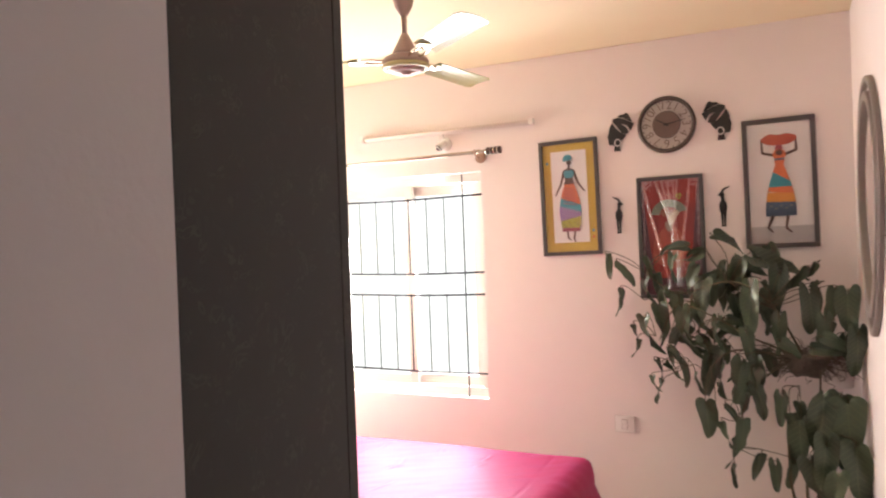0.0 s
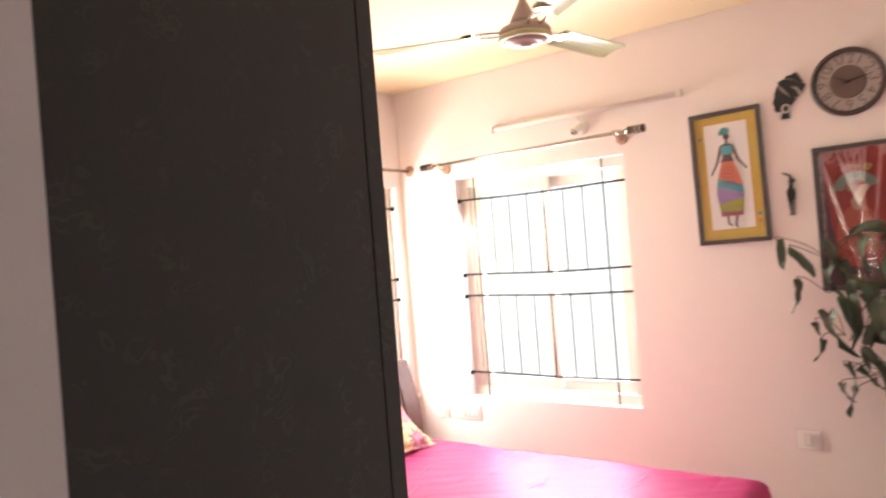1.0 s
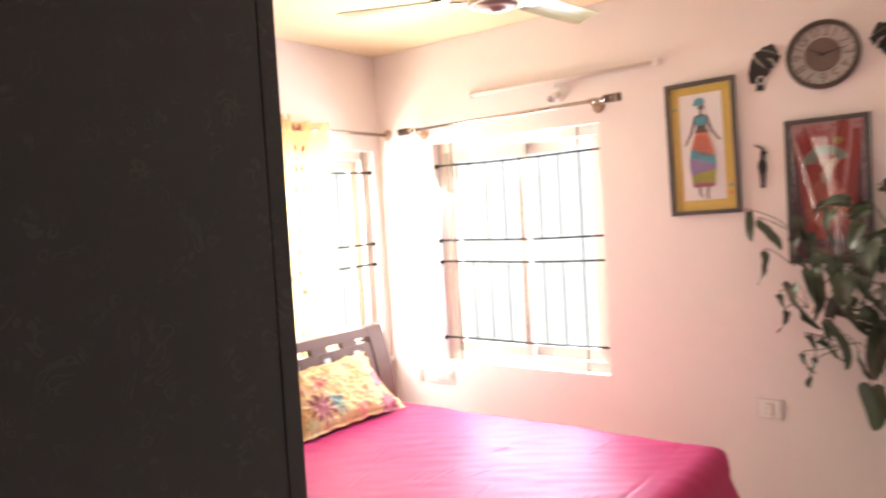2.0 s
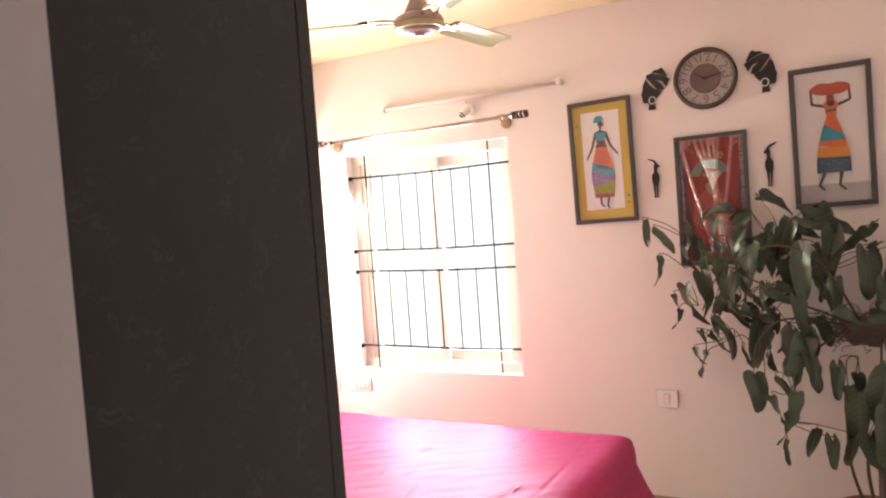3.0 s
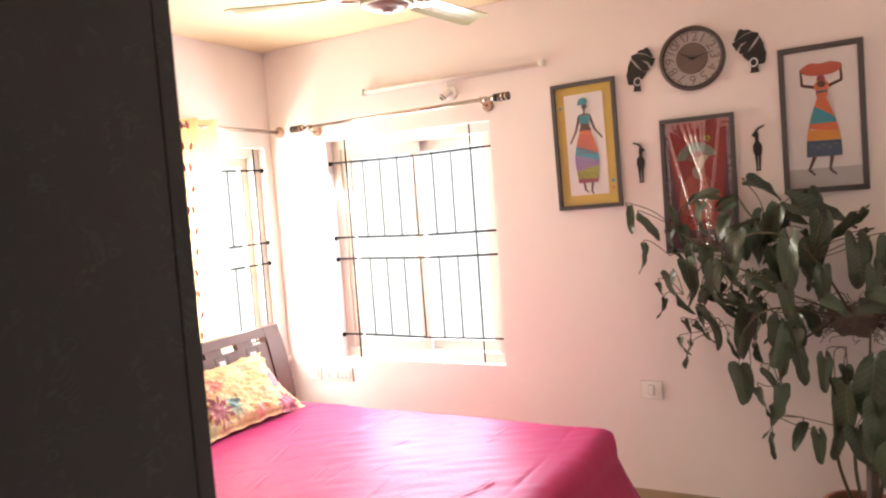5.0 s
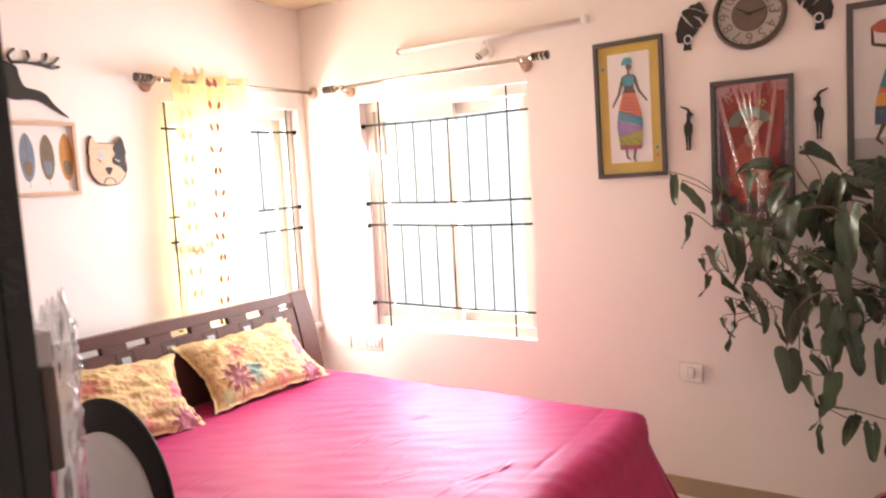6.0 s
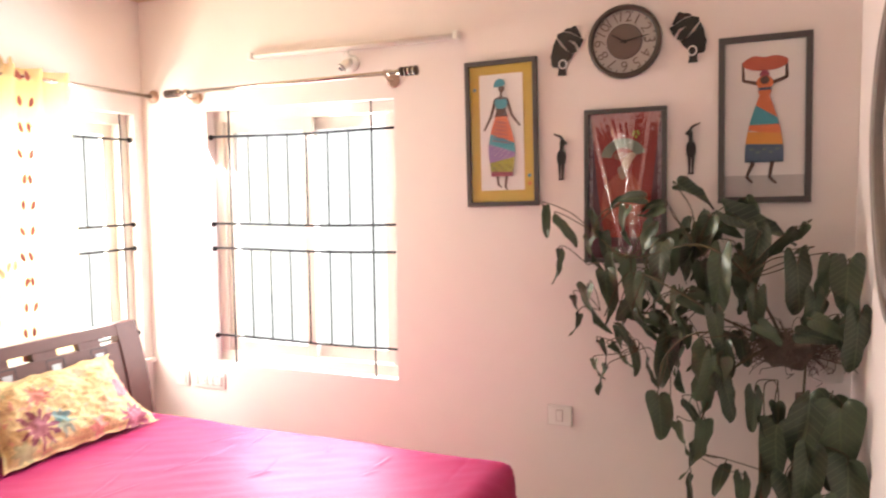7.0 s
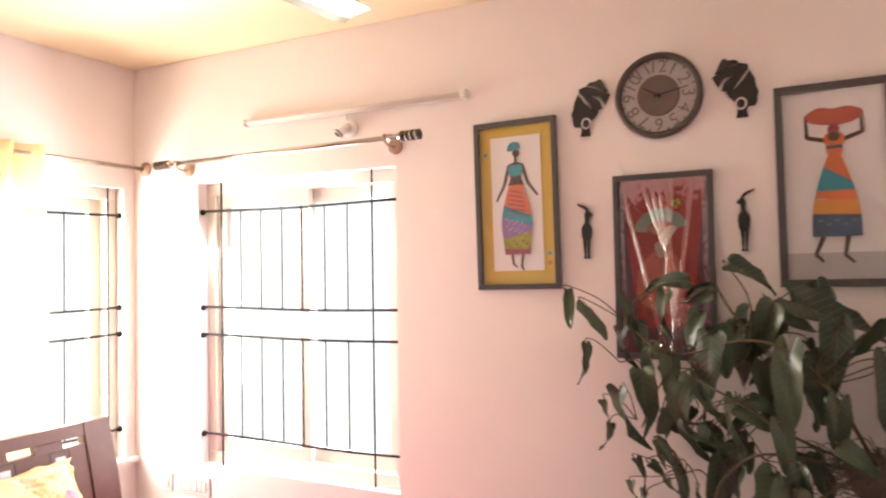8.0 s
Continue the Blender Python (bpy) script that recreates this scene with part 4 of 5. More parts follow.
def picture_mustard():
    p = frame_of(on_north(2.187, 1.864, turn=1.0), 0.335, 0.647, 0.021, FRAMEWOOD, "charcoal-framed print of a plain dress shape with mustard mount")
    part("mount", plate(rect(-0.147, 0.147, -0.303, 0.303), 0.003, 0.006), MUSTARD, p, "mustard yellow mount")
    part("print", plate(rect(-0.101, 0.101, -0.252, 0.262), 0.0062, 0.0085), PAPER, p, "white paper print")
    hem = lambda y: 0.023 + 0.040 * math.sin(math.pi / 2 * min(1, max(0, (0.085 - y) / 0.17))) - 0.012 * max(0, (-0.085 - y) / 0.10)
    band = lambda y0l, y0r, y1l, y1r: skirt_band(hem, (y0l, y0r), (y1l, y1r))
    shapes(p, [("arm_strip", strip((-0.026, 0.150), (-0.050, 0.070), 0.008, 0.006), SKIN), ("arm_strip", strip((-0.050, 0.072), (-0.082, 0.015), 0.006, 0.004), SKIN),
               ("arm_strip", strip((0.026, 0.150), (0.050, 0.075), 0.008, 0.006), SKIN), ("arm_strip", strip((0.050, 0.078), (0.086, 0.030), 0.006, 0.004), SKIN),
               ("body_shape", rounded([(-0.030, 0.155), (0.030, 0.155), (0.022, 0.100), (0.030, 0.070), (-0.030, 0.070), (-0.022, 0.100)], 3), SKIN),
               ("top_shape", rounded([(-0.026, 0.150), (0.026, 0.150), (0.022, 0.112), (-0.022, 0.112)], 2), TEAL), ("neck_strip", strip((0, 0.150), (0.003, 0.190), 0.006, 0.006), SKIN),
               ("head_shape", disc(0.004, 0.196, 0.015), SKIN), ("wrap_shape", rounded([(-0.026, 0.228), (-0.030, 0.205), (0.005, 0.208), (0.022, 0.215), (0.014, 0.236), (-0.010, 0.240)], 3), TEAL),
               ("skirt_band", band(0.075, 0.075, 0.0, -0.045), ORANGE), ("skirt_band", band(0.0, -0.045, -0.045, -0.085), TEAL), ("skirt_band", band(-0.045, -0.085, -0.13, -0.105), PURPLE),
               ("skirt_band", band(-0.13, -0.105, -0.168, -0.172), LIME), ("skirt_band", band(-0.168, -0.172, -0.190, -0.190), CLARET),
               ("leg_strip", strip((-0.022, -0.190), (-0.018, -0.228), 0.006, 0.005), SKIN), ("foot_strip", strip((-0.018, -0.226), (-0.002, -0.240), 0.005, 0.003), SKIN),
               ("leg_strip", strip((0.022, -0.190), (0.014, -0.236), 0.006, 0.005), SKIN), ("foot_strip", strip((0.014, -0.234), (0.024, -0.250), 0.005, 0.003), SKIN)])
    for k in range(6):
        y = 0.055 - 0.017 * k
        part("wave_line", plate(strip((-0.026 - 0.003 * k, y), (0.024 + 0.003 * k, y - 0.014), 0.0022, 0.0022), 0.0161, 0.0164), CLARET, p)
    for k in range(16):
        x, y = -0.040 + 0.021 * (k % 4) + 0.010 * (k // 4 % 2), -0.062 - 0.014 * (k // 4) - 0.0055 * (k % 4) + 0.008
        part("dot", plate(disc(x, y, 0.0022, 8), 0.0161, 0.0164), PAPER, p)
    for k in range(5):
        y = -0.012 - 0.008 * k
        part("zigzag", plate(strip((-0.040 + 0.018 * k, y + 0.004), (-0.030 + 0.018 * k, y - 0.006), 0.0016, 0.0016), 0.0161, 0.0164), NAVY, p)
    for k in range(9):
        part("leopard_spot", plate(disc(-0.050 + 0.0125 * k, -0.140 - 0.012 * (k % 3), 0.0045, 8, 0.7), 0.0161, 0.0164), GROOVE, p)
    for y in (0.20, -0.19, -0.225):
        part("mount_motif", plate(disc(0.124 if y < 0 else -0.124, y, 0.008, 14), 0.0061, 0.0064), ORANGE if y < -0.2 else TEAL, p)
    glass = part("glass", plate(rect(-0.147, 0.147, -0.303, 0.303), 0.0175, 0.0188), PICTUREGLASS, p, "clear picture glass")
    glass.visible_shadow = False


def picture_basket():
    p = frame_of(on_north(3.256, 1.872, turn=0.6), 0.333, 0.645, 0.024, FRAMEWOOD, "charcoal-framed print of a plain dress shape with a red basket")
    part("print", plate(rect(-0.143, 0.143, -0.299, 0.299), 0.003, 0.0085), PAPER, p, "white paper print")
    part("ground_band", plate(rect(-0.143, 0.143, -0.299, -0.215), 0.0086, 0.0090), GREYPRINT, p)
    hem = lambda y: 0.015 + 0.054 * math.sin(math.pi / 2 * min(1, max(0, (0.10 - y) / 0.24)))
    band = lambda y0l, y0r, y1l, y1r: skirt_band(hem, (y0l, y0r), (y1l, y1r))
    shapes(p, [("arm_strip", strip((-0.024, 0.138), (-0.076, 0.152), 0.007, 0.006), SKIN), ("arm_strip", strip((-0.075, 0.150), (-0.078, 0.222), 0.006, 0.004), SKIN),
               ("arm_strip", strip((0.024, 0.138), (0.080, 0.158), 0.007, 0.006), SKIN), ("arm_strip", strip((0.079, 0.156), (0.076, 0.226), 0.006, 0.004), SKIN),
               ("basket_shape", rounded([(-0.078, 0.222), (-0.070, 0.202), (-0.040, 0.190), (0.0, 0.186), (0.046, 0.190), (0.076, 0.206), (0.080, 0.226), (0.040, 0.242), (0, 0.237), (-0.040, 0.244)], 4), REDBASKET),
               ("neck_strip", strip((0, 0.13), (0, 0.165), 0.007, 0.007), SKIN), ("head_shape", disc(0, 0.172, 0.017), CLARET),
               ("collar_shape", disc(0.001, 0.140, 0.030, 20, 0.9), ORANGE), ("collar_inner", disc(0.001, 0.150, 0.017, 16, 0.9), SKIN), ("top_shape", rounded([(-0.022, 0.125), (0.024, 0.125), (0.015, 0.082), (-0.013, 0.082)], 2), ORANGE), ("sash_strip", strip((-0.022, 0.116), (0.024, 0.118), 0.005, 0.005), NAVY),
               ("skirt_band", band(0.092, 0.092, 0.055, 0.005), ORANGE), ("skirt_band", band(0.055, 0.005, -0.045, -0.02), TEAL), ("skirt_band", band(-0.02, -0.02, -0.04, -0.065), ORANGE),
               ("skirt_band", band(-0.045, -0.055, -0.095, -0.100), AMBER), ("skirt_band", band(-0.092, -0.098, -0.165, -0.165), NAVY),
               ("leg_strip", strip((-0.038, -0.165), (-0.062, -0.222), 0.008, 0.005), SKIN), ("foot_strip", strip((-0.062, -0.220), (-0.040, -0.245), 0.006, 0.004), SKIN),
               ("leg_strip", strip((0.030, -0.165), (0.020, -0.225), 0.008, 0.005), SKIN), ("foot_strip", strip((0.020, -0.223), (0.045, -0.248), 0.006, 0.004), SKIN)])
    for k in range(5):
        part("motif", plate(disc(-0.045 + 0.023 * k, -0.115 - 0.012 * (k % 2), 0.007, 10, 0.5), 0.0165, 0.0168), SAGE, p)
    glass = part("glass", plate(rect(-0.143, 0.143, -0.299, 0.299), 0.0178, 0.0190), PICTUREGLASS, p, "clear picture glass")
    glass.visible_shadow = False


def picture_wrapped():
    p = frame_of(on_north(2.727, 1.622, turn=0.3), 0.338, 0.647, 0.020, FRAMEWOOD, "dark-framed red print still wrapped in creased clear plastic")
    part("print", plate(rect(-0.150, 0.150, -0.304, 0.304), 0.003, 0.007), RED, p, "red and plum print")
    for r in ([(-0.150, -0.304), (-0.075, -0.304), (-0.115, 0.0), (-0.143, 0.304), (-0.150, 0.304)], [(0.150, -0.304), (0.150, 0.304), (0.143, 0.304), (0.112, 0.0), (0.078, -0.304)], rect(-0.074, 0.077, -0.304, -0.215)):
        part("plum_border", plate(r, 0.0071, 0.0076), PLUM, p)
    part("glow_shape", plate(rounded([(-0.055, 0.03), (0.0, 0.06), (0.06, 0.0), (0.05, -0.16), (-0.08, -0.13), (-0.09, -0.03)], 4), 0.0077, 0.0080), REDBASKET, p)
    arc = [(-0.006 + 0.092 * math.cos(a), 0.118 + 0.082 * math.sin(a)) for a in np.linspace(0.25, math.pi - 0.05, 16)]
    arc += [(-0.006 + 0.050 * math.cos(a), 0.112 + 0.048 * math.sin(a)) for a in np.linspace(math.pi - 0.15, 0.35, 16)]
    part("arc_shape", plate(arc, 0.0081, 0.0084), SAGE, p)
    part("brown_shape", plate(rounded([(-0.048, 0.135), (-0.010, 0.145), (0.012, 0.120), (-0.012, 0.108), (-0.040, 0.115)], 3), 0.0081, 0.0084), TERRACOTTA, p)
    part("pale_shape", plate(rounded([(-0.012, 0.100), (0.020, 0.140), (0.046, 0.130), (0.030, 0.105), (0.012, 0.070), (-0.006, 0.062)], 3), 0.0085, 0.0088), PALEWOOD, p)
    part("tan_shape", plate(rounded([(-0.030, 0.075), (0.000, 0.085), (0.006, 0.040), (-0.016, 0.030)], 3), 0.0085, 0.0088), BRACKET, p)
    for k in range(5):
        part("gold_dot", plate(disc(0.045 + 0.010 * math.cos(2.4 * k), 0.215 + 0.012 * math.sin(2.4 * k), 0.006, 10), 0.0089, 0.0092), LIME, p)
    part("red_hand_shape", plate(rounded([(-0.02, -0.055), (0.05, -0.045), (0.10, -0.06), (0.09, -0.085), (0.02, -0.090)], 3), 0.0089, 0.0092), REDBASKET, p)
    bm = bmesh.new()
    grid = []
    nx, ny = 260, 90
    for j in range(ny + 1):
        line = []
        for i in range(nx + 1):
            x, y = -0.148 + 0.296 * i / nx, -0.302 + 0.604 * j / ny
            z = 0.0125
            for cx, slope, wid, hgt in ((-0.04, 0.34, 0.0035, 0.0050), (-0.02, 0.22, 0.003, 0.0045), (0.09, -0.14, 0.0035, 0.0052), (-0.12, 0.24, 0.0035, 0.0052), (0.02, 0.02, 0.003, 0.0045), (0.0, 0.12, 0.003, 0.0042), (0.03, -0.10, 0.003, 0.0042)):
                d = x - (cx + slope * (0.20 - y))
                z += hgt * math.exp(-(d / wid) ** 2) * (1 if y < 0.24 else 0.3)
            z += 0.0012 * noise.noise(Vector((x * 16, y * 7, 3))) + 0.0002 * noise.noise(Vector((x * 90, y * 60, 5)))
            if abs(x) > 0.134:
                z += 0.006 * abs(noise.noise(Vector((x * 75, y * 55, 8))))
            line.append(bm.verts.new((x, y, z)))
        grid.append(line)
    for a, b in zip(grid, grid[1:]):
        for k in range(nx):
            bm.faces.new((a[k], a[k + 1], b[k + 1], b[k]))
    wrap = part("plastic_wrap", bm, FOIL, p, "creased clear plastic wrap", smooth=True)
    wrap.visible_shadow = False


GREYPRINT = material("print_pale_grey", (0.50, 0.47, 0.48), 0.6, grain=0.1, scale=20)
REDBASKET = material("print_brick_red", (0.48, 0.10, 0.06), 0.6, grain=0.3, scale=30)
FOIL = glass_material("creased_plastic", (0.97, 0.95, 0.96), 0.06, 0.22)
picture_mustard()
picture_basket()
picture_wrapped()


# ---- clock ----
def numeral(text, size, parent, m, mat):
    cu = bpy.data.curves.new("numeral", "FONT")
    cu.body, cu.size, cu.extrude, cu.align_x, cu.align_y = text, size, 0.0015, "CENTER", "CENTER"
    cu.offset = -0.0006
    tmp = new("numeral_text", cu)
    bpy.context.view_layer.update()
    me = bpy.data.meshes.new_from_object(tmp.evaluated_get(bpy.context.evaluated_depsgraph_get()))
    bpy.data.objects.remove(tmp)
    me.materials.clear()
    me.materials.append(mat)
    ob = new("numeral", me)
    ob.parent, ob.matrix_basis = parent, m


def wall_clock():
    c = thing("wall_clock", on_north(2.722, 2.216), "round dark bronze wall clock with a grey numeral ring", "clock")
    part("rim", lathe([(0.128, 0.002), (0.149, 0.002), (0.150, 0.018), (0.144, 0.030), (0.135, 0.032), (0.128, 0.022)], 56, loop=True), CLOCKBROWN, c, "dark bronze rim", smooth=True)
    part("dial", lathe([(0, 0.003), (0.1279, 0.003), (0.1279, 0.010), (0, 0.010)], 56), DIAL, c, "grey dial ring")
    part("centre_disc", lathe([(0, 0.0101), (0.072, 0.0101), (0.072, 0.015), (0.068, 0.017), (0, 0.017)], 40), CLOCKDISC, c, "brown centre disc")
    for k in range(1, 13):
        a = math.pi / 2 - k * math.pi / 6
        numeral(str(k), 0.063, c, pose(0.099 * math.cos(a), 0.099 * math.sin(a), 0.0118, 0, 0, -30 * k), NUMERAL)
    for k in range(12):
        a = k * math.pi / 6 + math.pi / 12
        part("tick", plate(strip((0.118 * math.cos(a), 0.118 * math.sin(a)), (0.127 * math.cos(a), 0.127 * math.sin(a)), 0.002, 0.002), 0.0101, 0.012), CLOCKBROWN, c)
    part("hour_hand", plate(strip((0.01, -0.006), (-0.052, 0.030), 0.0035, 0.002), 0.019, 0.0205), BLACKWOOD, c)
    part("minute_hand", plate(strip((-0.015, -0.003), (0.100, 0.020), 0.003, 0.0015), 0.0215, 0.023), BLACKWOOD, c)
    part("hub", lathe([(0, 0.017), (0.007, 0.017), (0.006, 0.025), (0, 0.026)], 14), BLACKWOOD, c)


wall_clock()


# ---- black cut-outs round the clock ----
def head_wrap_cutout(x, z, s, turn, label):
    """A plain black cut-out of three swathes above a rounded block; s mirrors it."""
    c = thing("wall_cutout", on_north(x, z, turn=turn), label, "wall decoration", "black cut-outs")
    k = 0.00069
    wide = 0.86
    piece = lambda pts: [((697 - x) * k * s * wide, (407 - y) * k * 1.03) for x, y in pts][::-s]
    upper = [(592, 330), (618, 286), (632, 267), (645, 261), (668, 273), (700, 274), (724, 289), (672, 297), (632, 316), (610, 330)]
    middle = [(576, 345), (612, 331), (665, 307), (725, 293), (768, 303), (770, 324), (738, 352), (704, 390), (686, 412), (652, 422), (624, 413), (640, 377), (690, 343), (640, 356), (606, 397)]
    lower = [(646, 426), (692, 411), (741, 374), (776, 330), (799, 372), (805, 407), (817, 437), (810, 455), (807, 485), (796, 500), (760, 502), (753, 515), (760, 550), (697, 550), (704, 515), (698, 480), (664, 450)]
    part("swathe", plate(piece(upper), 0.003, 0.008), BLACKWOOD, c)
    part("swathe", plate(piece(middle), 0.003, 0.008), BLACKWOOD, c)
    part("block", plate(piece(lower), 0.003, 0.008), BLACKWOOD, c)
    part("ring", tube([(((697 - 724) * k * wide + 0.016 * math.cos(a)) * s, (407 - 487) * k + 0.018 * math.sin(a), 0.010) for a in np.linspace(0, 2 * math.pi, 22)[:-1]], 0.0030, 6, close=True), PAPER, c, "pale ring")
    return c


head_wrap_cutout(2.480, 2.200, 1, -1, "black wooden wall cut-out with curved swathes beside the clock")
head_wrap_cutout(2.971, 2.212, -1, 1, "black wooden wall cut-out with curved swathes beside the clock")


def antelope_cutout(x, z, label):
    """A slim black cut-out standing upright: ring of horns, neck, body and two thin legs."""
    c = thing("wall_figurine", on_north(x, z), label, "wall decoration", "slim black figurines")
    body = [(-0.004, 0.052), (0.006, 0.060), (0.016, 0.055), (0.022, 0.045), (0.012, 0.040), (0.010, 0.022), (0.017, 0.008), (0.018, -0.012), (0.012, -0.034), (-0.010, -0.034), (-0.015, -0.010), (-0.013, 0.010), (-0.004, 0.024)]
    part("body", plate(rounded(body, 3), 0.003, 0.010), BLACKWOOD, c)
    for a, b in (((-0.006, -0.030), (-0.004, -0.090)), ((0.007, -0.030), (0.006, -0.090))):
        part("leg", plate(strip(a, b, 0.0055, 0.0022), 0.003, 0.009), BLACKWOOD, c)
    part("foot", plate(rect(-0.009, 0.011, -0.094, -0.089), 0.003, 0.011), BLACKWOOD, c)
    for dx in (0, 0.006):
        part("horn", tube(spline([(0.004 + dx, 0.056, 0.006), (-0.004 + dx, 0.070, 0.006), (-0.018 + dx, 0.078, 0.006), (-0.028 + dx, 0.084 - dx, 0.006)], 4), 0.0028, 6), BLACKWOOD, c)
    c.matrix_basis = c.matrix_basis @ Matrix.Scale(1.12, 4)
    return c


antelope_cutout(2.455, 1.758, "slim black wooden figurine with curved horns on the wall")
mirrored = antelope_cutout(2.990, 1.775, "slim black wooden figurine with long horns on the wall")
mirrored.matrix_basis = on_north(2.990, 1.775) @ Matrix.Diagonal((-1.12, 1.15, 1.12, 1))


# ---- decorations on the headboard wall ----
def feather_picture():
    p = frame_of(on_west(-1.76, 1.766), 0.47, 0.33, 0.018, PALEWOOD, "pale wood framed print with a row of feathers", 0.024)
    part("print", plate(rect(-0.217, 0.217, -0.147, 0.147), 0.003, 0.008), PAPER, p, "white paper print")
    for k, mat in enumerate((FEATHER_B, FEATHER_A, FEATHER_B, FEATHER_A, FEATHER_C)):
        x, hgt = -0.165 + 0.0875 * k, 0.115 - 0.006 * (k % 2)
        vane = [(x, hgt), (x + 0.026, hgt * 0.6), (x + 0.033, 0), (x + 0.025, -hgt * 0.55), (x + 0.004, -hgt * 0.85), (x - 0.018, -hgt * 0.7), (x - 0.031, -hgt * 0.1), (x - 0.026, hgt * 0.6)]
        f = part("feather", plate(rounded(vane, 4), 0.0081, 0.0086), mat, p)
        part("quill", plate(strip((x, hgt * 0.95), (x + 0.003, -hgt * 1.08), 0.0014, 0.0008), 0.0087, 0.0090), FEATHER_A, f)
        part("tip_patch", plate(rounded([(x - 0.015, -hgt * 0.1), (x + 0.018, -hgt * 0.15), (x + 0.012, -hgt * 0.6), (x - 0.010, -hgt * 0.6)], 3), 0.00865, 0.0089), (FEATHER_C, FEATHER_B, FEATHER_A, FEATHER_B, FEATHER_A)[k], f)


feather_picture()


def stag_cutout():
    """A leaping black wall cut-out with branching antlers."""
    c = thing("wall_cutout", on_west(-1.80, 2.08), "black leaping stag wall cut-out with branching antlers", "wall decoration")
    part("body", plate(rounded([(-0.02, 0.105), (0.045, 0.085), (0.055, 0.045), (0.075, 0.0), (0.13, -0.012), (0.165, -0.03), (0.20, -0.075), (0.258, -0.128), (0.20, -0.098), (0.14, -0.062), (0.08, -0.055), (0.02, -0.058), (-0.08, -0.03), (-0.20, -0.05), (-0.26, -0.02), (-0.18, 0.0), (-0.06, 0.01), (-0.01, 0.05)], 4), 0.003, 0.009), BLACKWOOD, c)
    for pts in (((0.03, 0.10, 0.006), (0.09, 0.105, 0.006), (0.16, 0.100, 0.006), (0.20, 0.105, 0.006), (0.242, 0.142, 0.006)), ((0.16, 0.100, 0.006), (0.20, 0.092, 0.006), (0.24, 0.100, 0.006)), ((0.07, 0.104, 0.006), (0.105, 0.125, 0.006), (0.10, 0.158, 0.006)),
                ((0.13, 0.102, 0.006), (0.175, 0.120, 0.006), (0.185, 0.155, 0.006)), ((0.03, 0.10, 0.006), (0.02, 0.13, 0.006), (0.05, 0.16, 0.006)), ((-0.01, 0.11, 0.006), (-0.05, 0.15, 0.006), (-0.10, 0.16, 0.006))):
        part("antler", tube(spline(pts, 5), [0.0065] * 1 + [0.006] * (len(spline(pts, 5)) - 2) + [0.004], 8), BLACKWOOD, c)


stag_cutout()


def dog_mask():
    c = thing("wall_mask", on_west(-1.374, 1.755), "pale wooden dog-face plaque with one black patch", "wall plaque")
    half = [(0.0, 0.085), (0.055, 0.088), (0.070, 0.118), (0.088, 0.100), (0.096, 0.060), (0.100, 0.035), (0.095, 0.020), (0.100, -0.030), (0.090, -0.070), (0.062, -0.105), (0.030, -0.118), (0.0, -0.120)]
    outline = half + [(-x, y) for x, y in half[-2:0:-1]]
    part("backing", plate(rounded(outline, 3), 0.002, 0.008), BLACKWOOD, c, "black outline board")
    part("face_board", plate([(x * 0.94, y * 0.95) for x, y in rounded(outline, 3)], 0.0081, 0.0125), MASKWOOD, c, "pale wood face")
    part("patch", plate(rounded([(0.050, 0.085), (0.066, 0.108), (0.084, 0.095), (0.092, 0.045), (0.088, 0.0), (0.094, -0.030), (0.086, -0.060), (0.060, -0.030), (0.025, -0.015), (0.022, 0.010), (0.038, 0.030), (0.030, 0.060)], 3), 0.0126, 0.0142), BLACKWOOD, c, "black patch")
    part("nose", plate(rounded([(-0.018, -0.036), (0.0, -0.030), (0.018, -0.036), (0.012, -0.052), (0.0, -0.066), (-0.012, -0.052)], 3), 0.0126, 0.0146), BLACKWOOD, c)
    part("blue_patch", plate(rounded([(-0.045, 0.040), (-0.025, 0.045), (-0.020, 0.018), (-0.040, 0.010)], 3), 0.0126, 0.0136), PALEBLUE, c)
    for x, mat in ((-0.045, BLACKWOOD), (0.048, PAPER)):
        part("eye", plate(rounded([(x - 0.015, 0.010), (x + 0.004, 0.0), (x + 0.014, 0.002), (x + 0.002, -0.006)], 3), 0.0143, 0.0150), mat, c)
    part("chin", tube([(0.030 * math.cos(a), -0.108 + 0.026 * math.sin(a), 0.0135) for a in np.linspace(0, math.pi, 12)], 0.002, 6), BLACKWOOD, c)
    for y in (0.058, -0.012, -0.062):
        part("board_joint", plate(strip((-0.085, y), (0.015, y - 0.004), 0.0007, 0.0007), 0.0126, 0.0130), BRACKET, c)


dog_mask()


# ---- round mirror ----
def egg(r, thick, z0, z1, n=72):
    """A flat ring of an egg-shaped outline, narrower below."""
    bm = bmesh.new()
    rings = []
    for rr, z in ((r - thick, z0), (r, z0), (r, z1 - 0.004), (r - 0.004, z1), (r - thick + 0.004, z1), (r - thick, z1 - 0.004)):
        line = []
        for k in range(n):
            a = 2 * math.pi * k / n
            drop = 1.0 if math.sin(a) > 0 else 1.0 + 0.24 * math.sin(a) ** 2
            line.append(bm.verts.new((rr * math.cos(a) * (1.0 - 0.10 * max(0, -math.sin(a))), rr * math.sin(a) * drop, z)))
        rings.append(line)
    for a, b in zip(rings, rings[1:] + rings[:1]):
        for k in range(n):
            bm.faces.new((a[k], a[(k + 1) % n], b[(k + 1) % n], b[k]))
    return bm


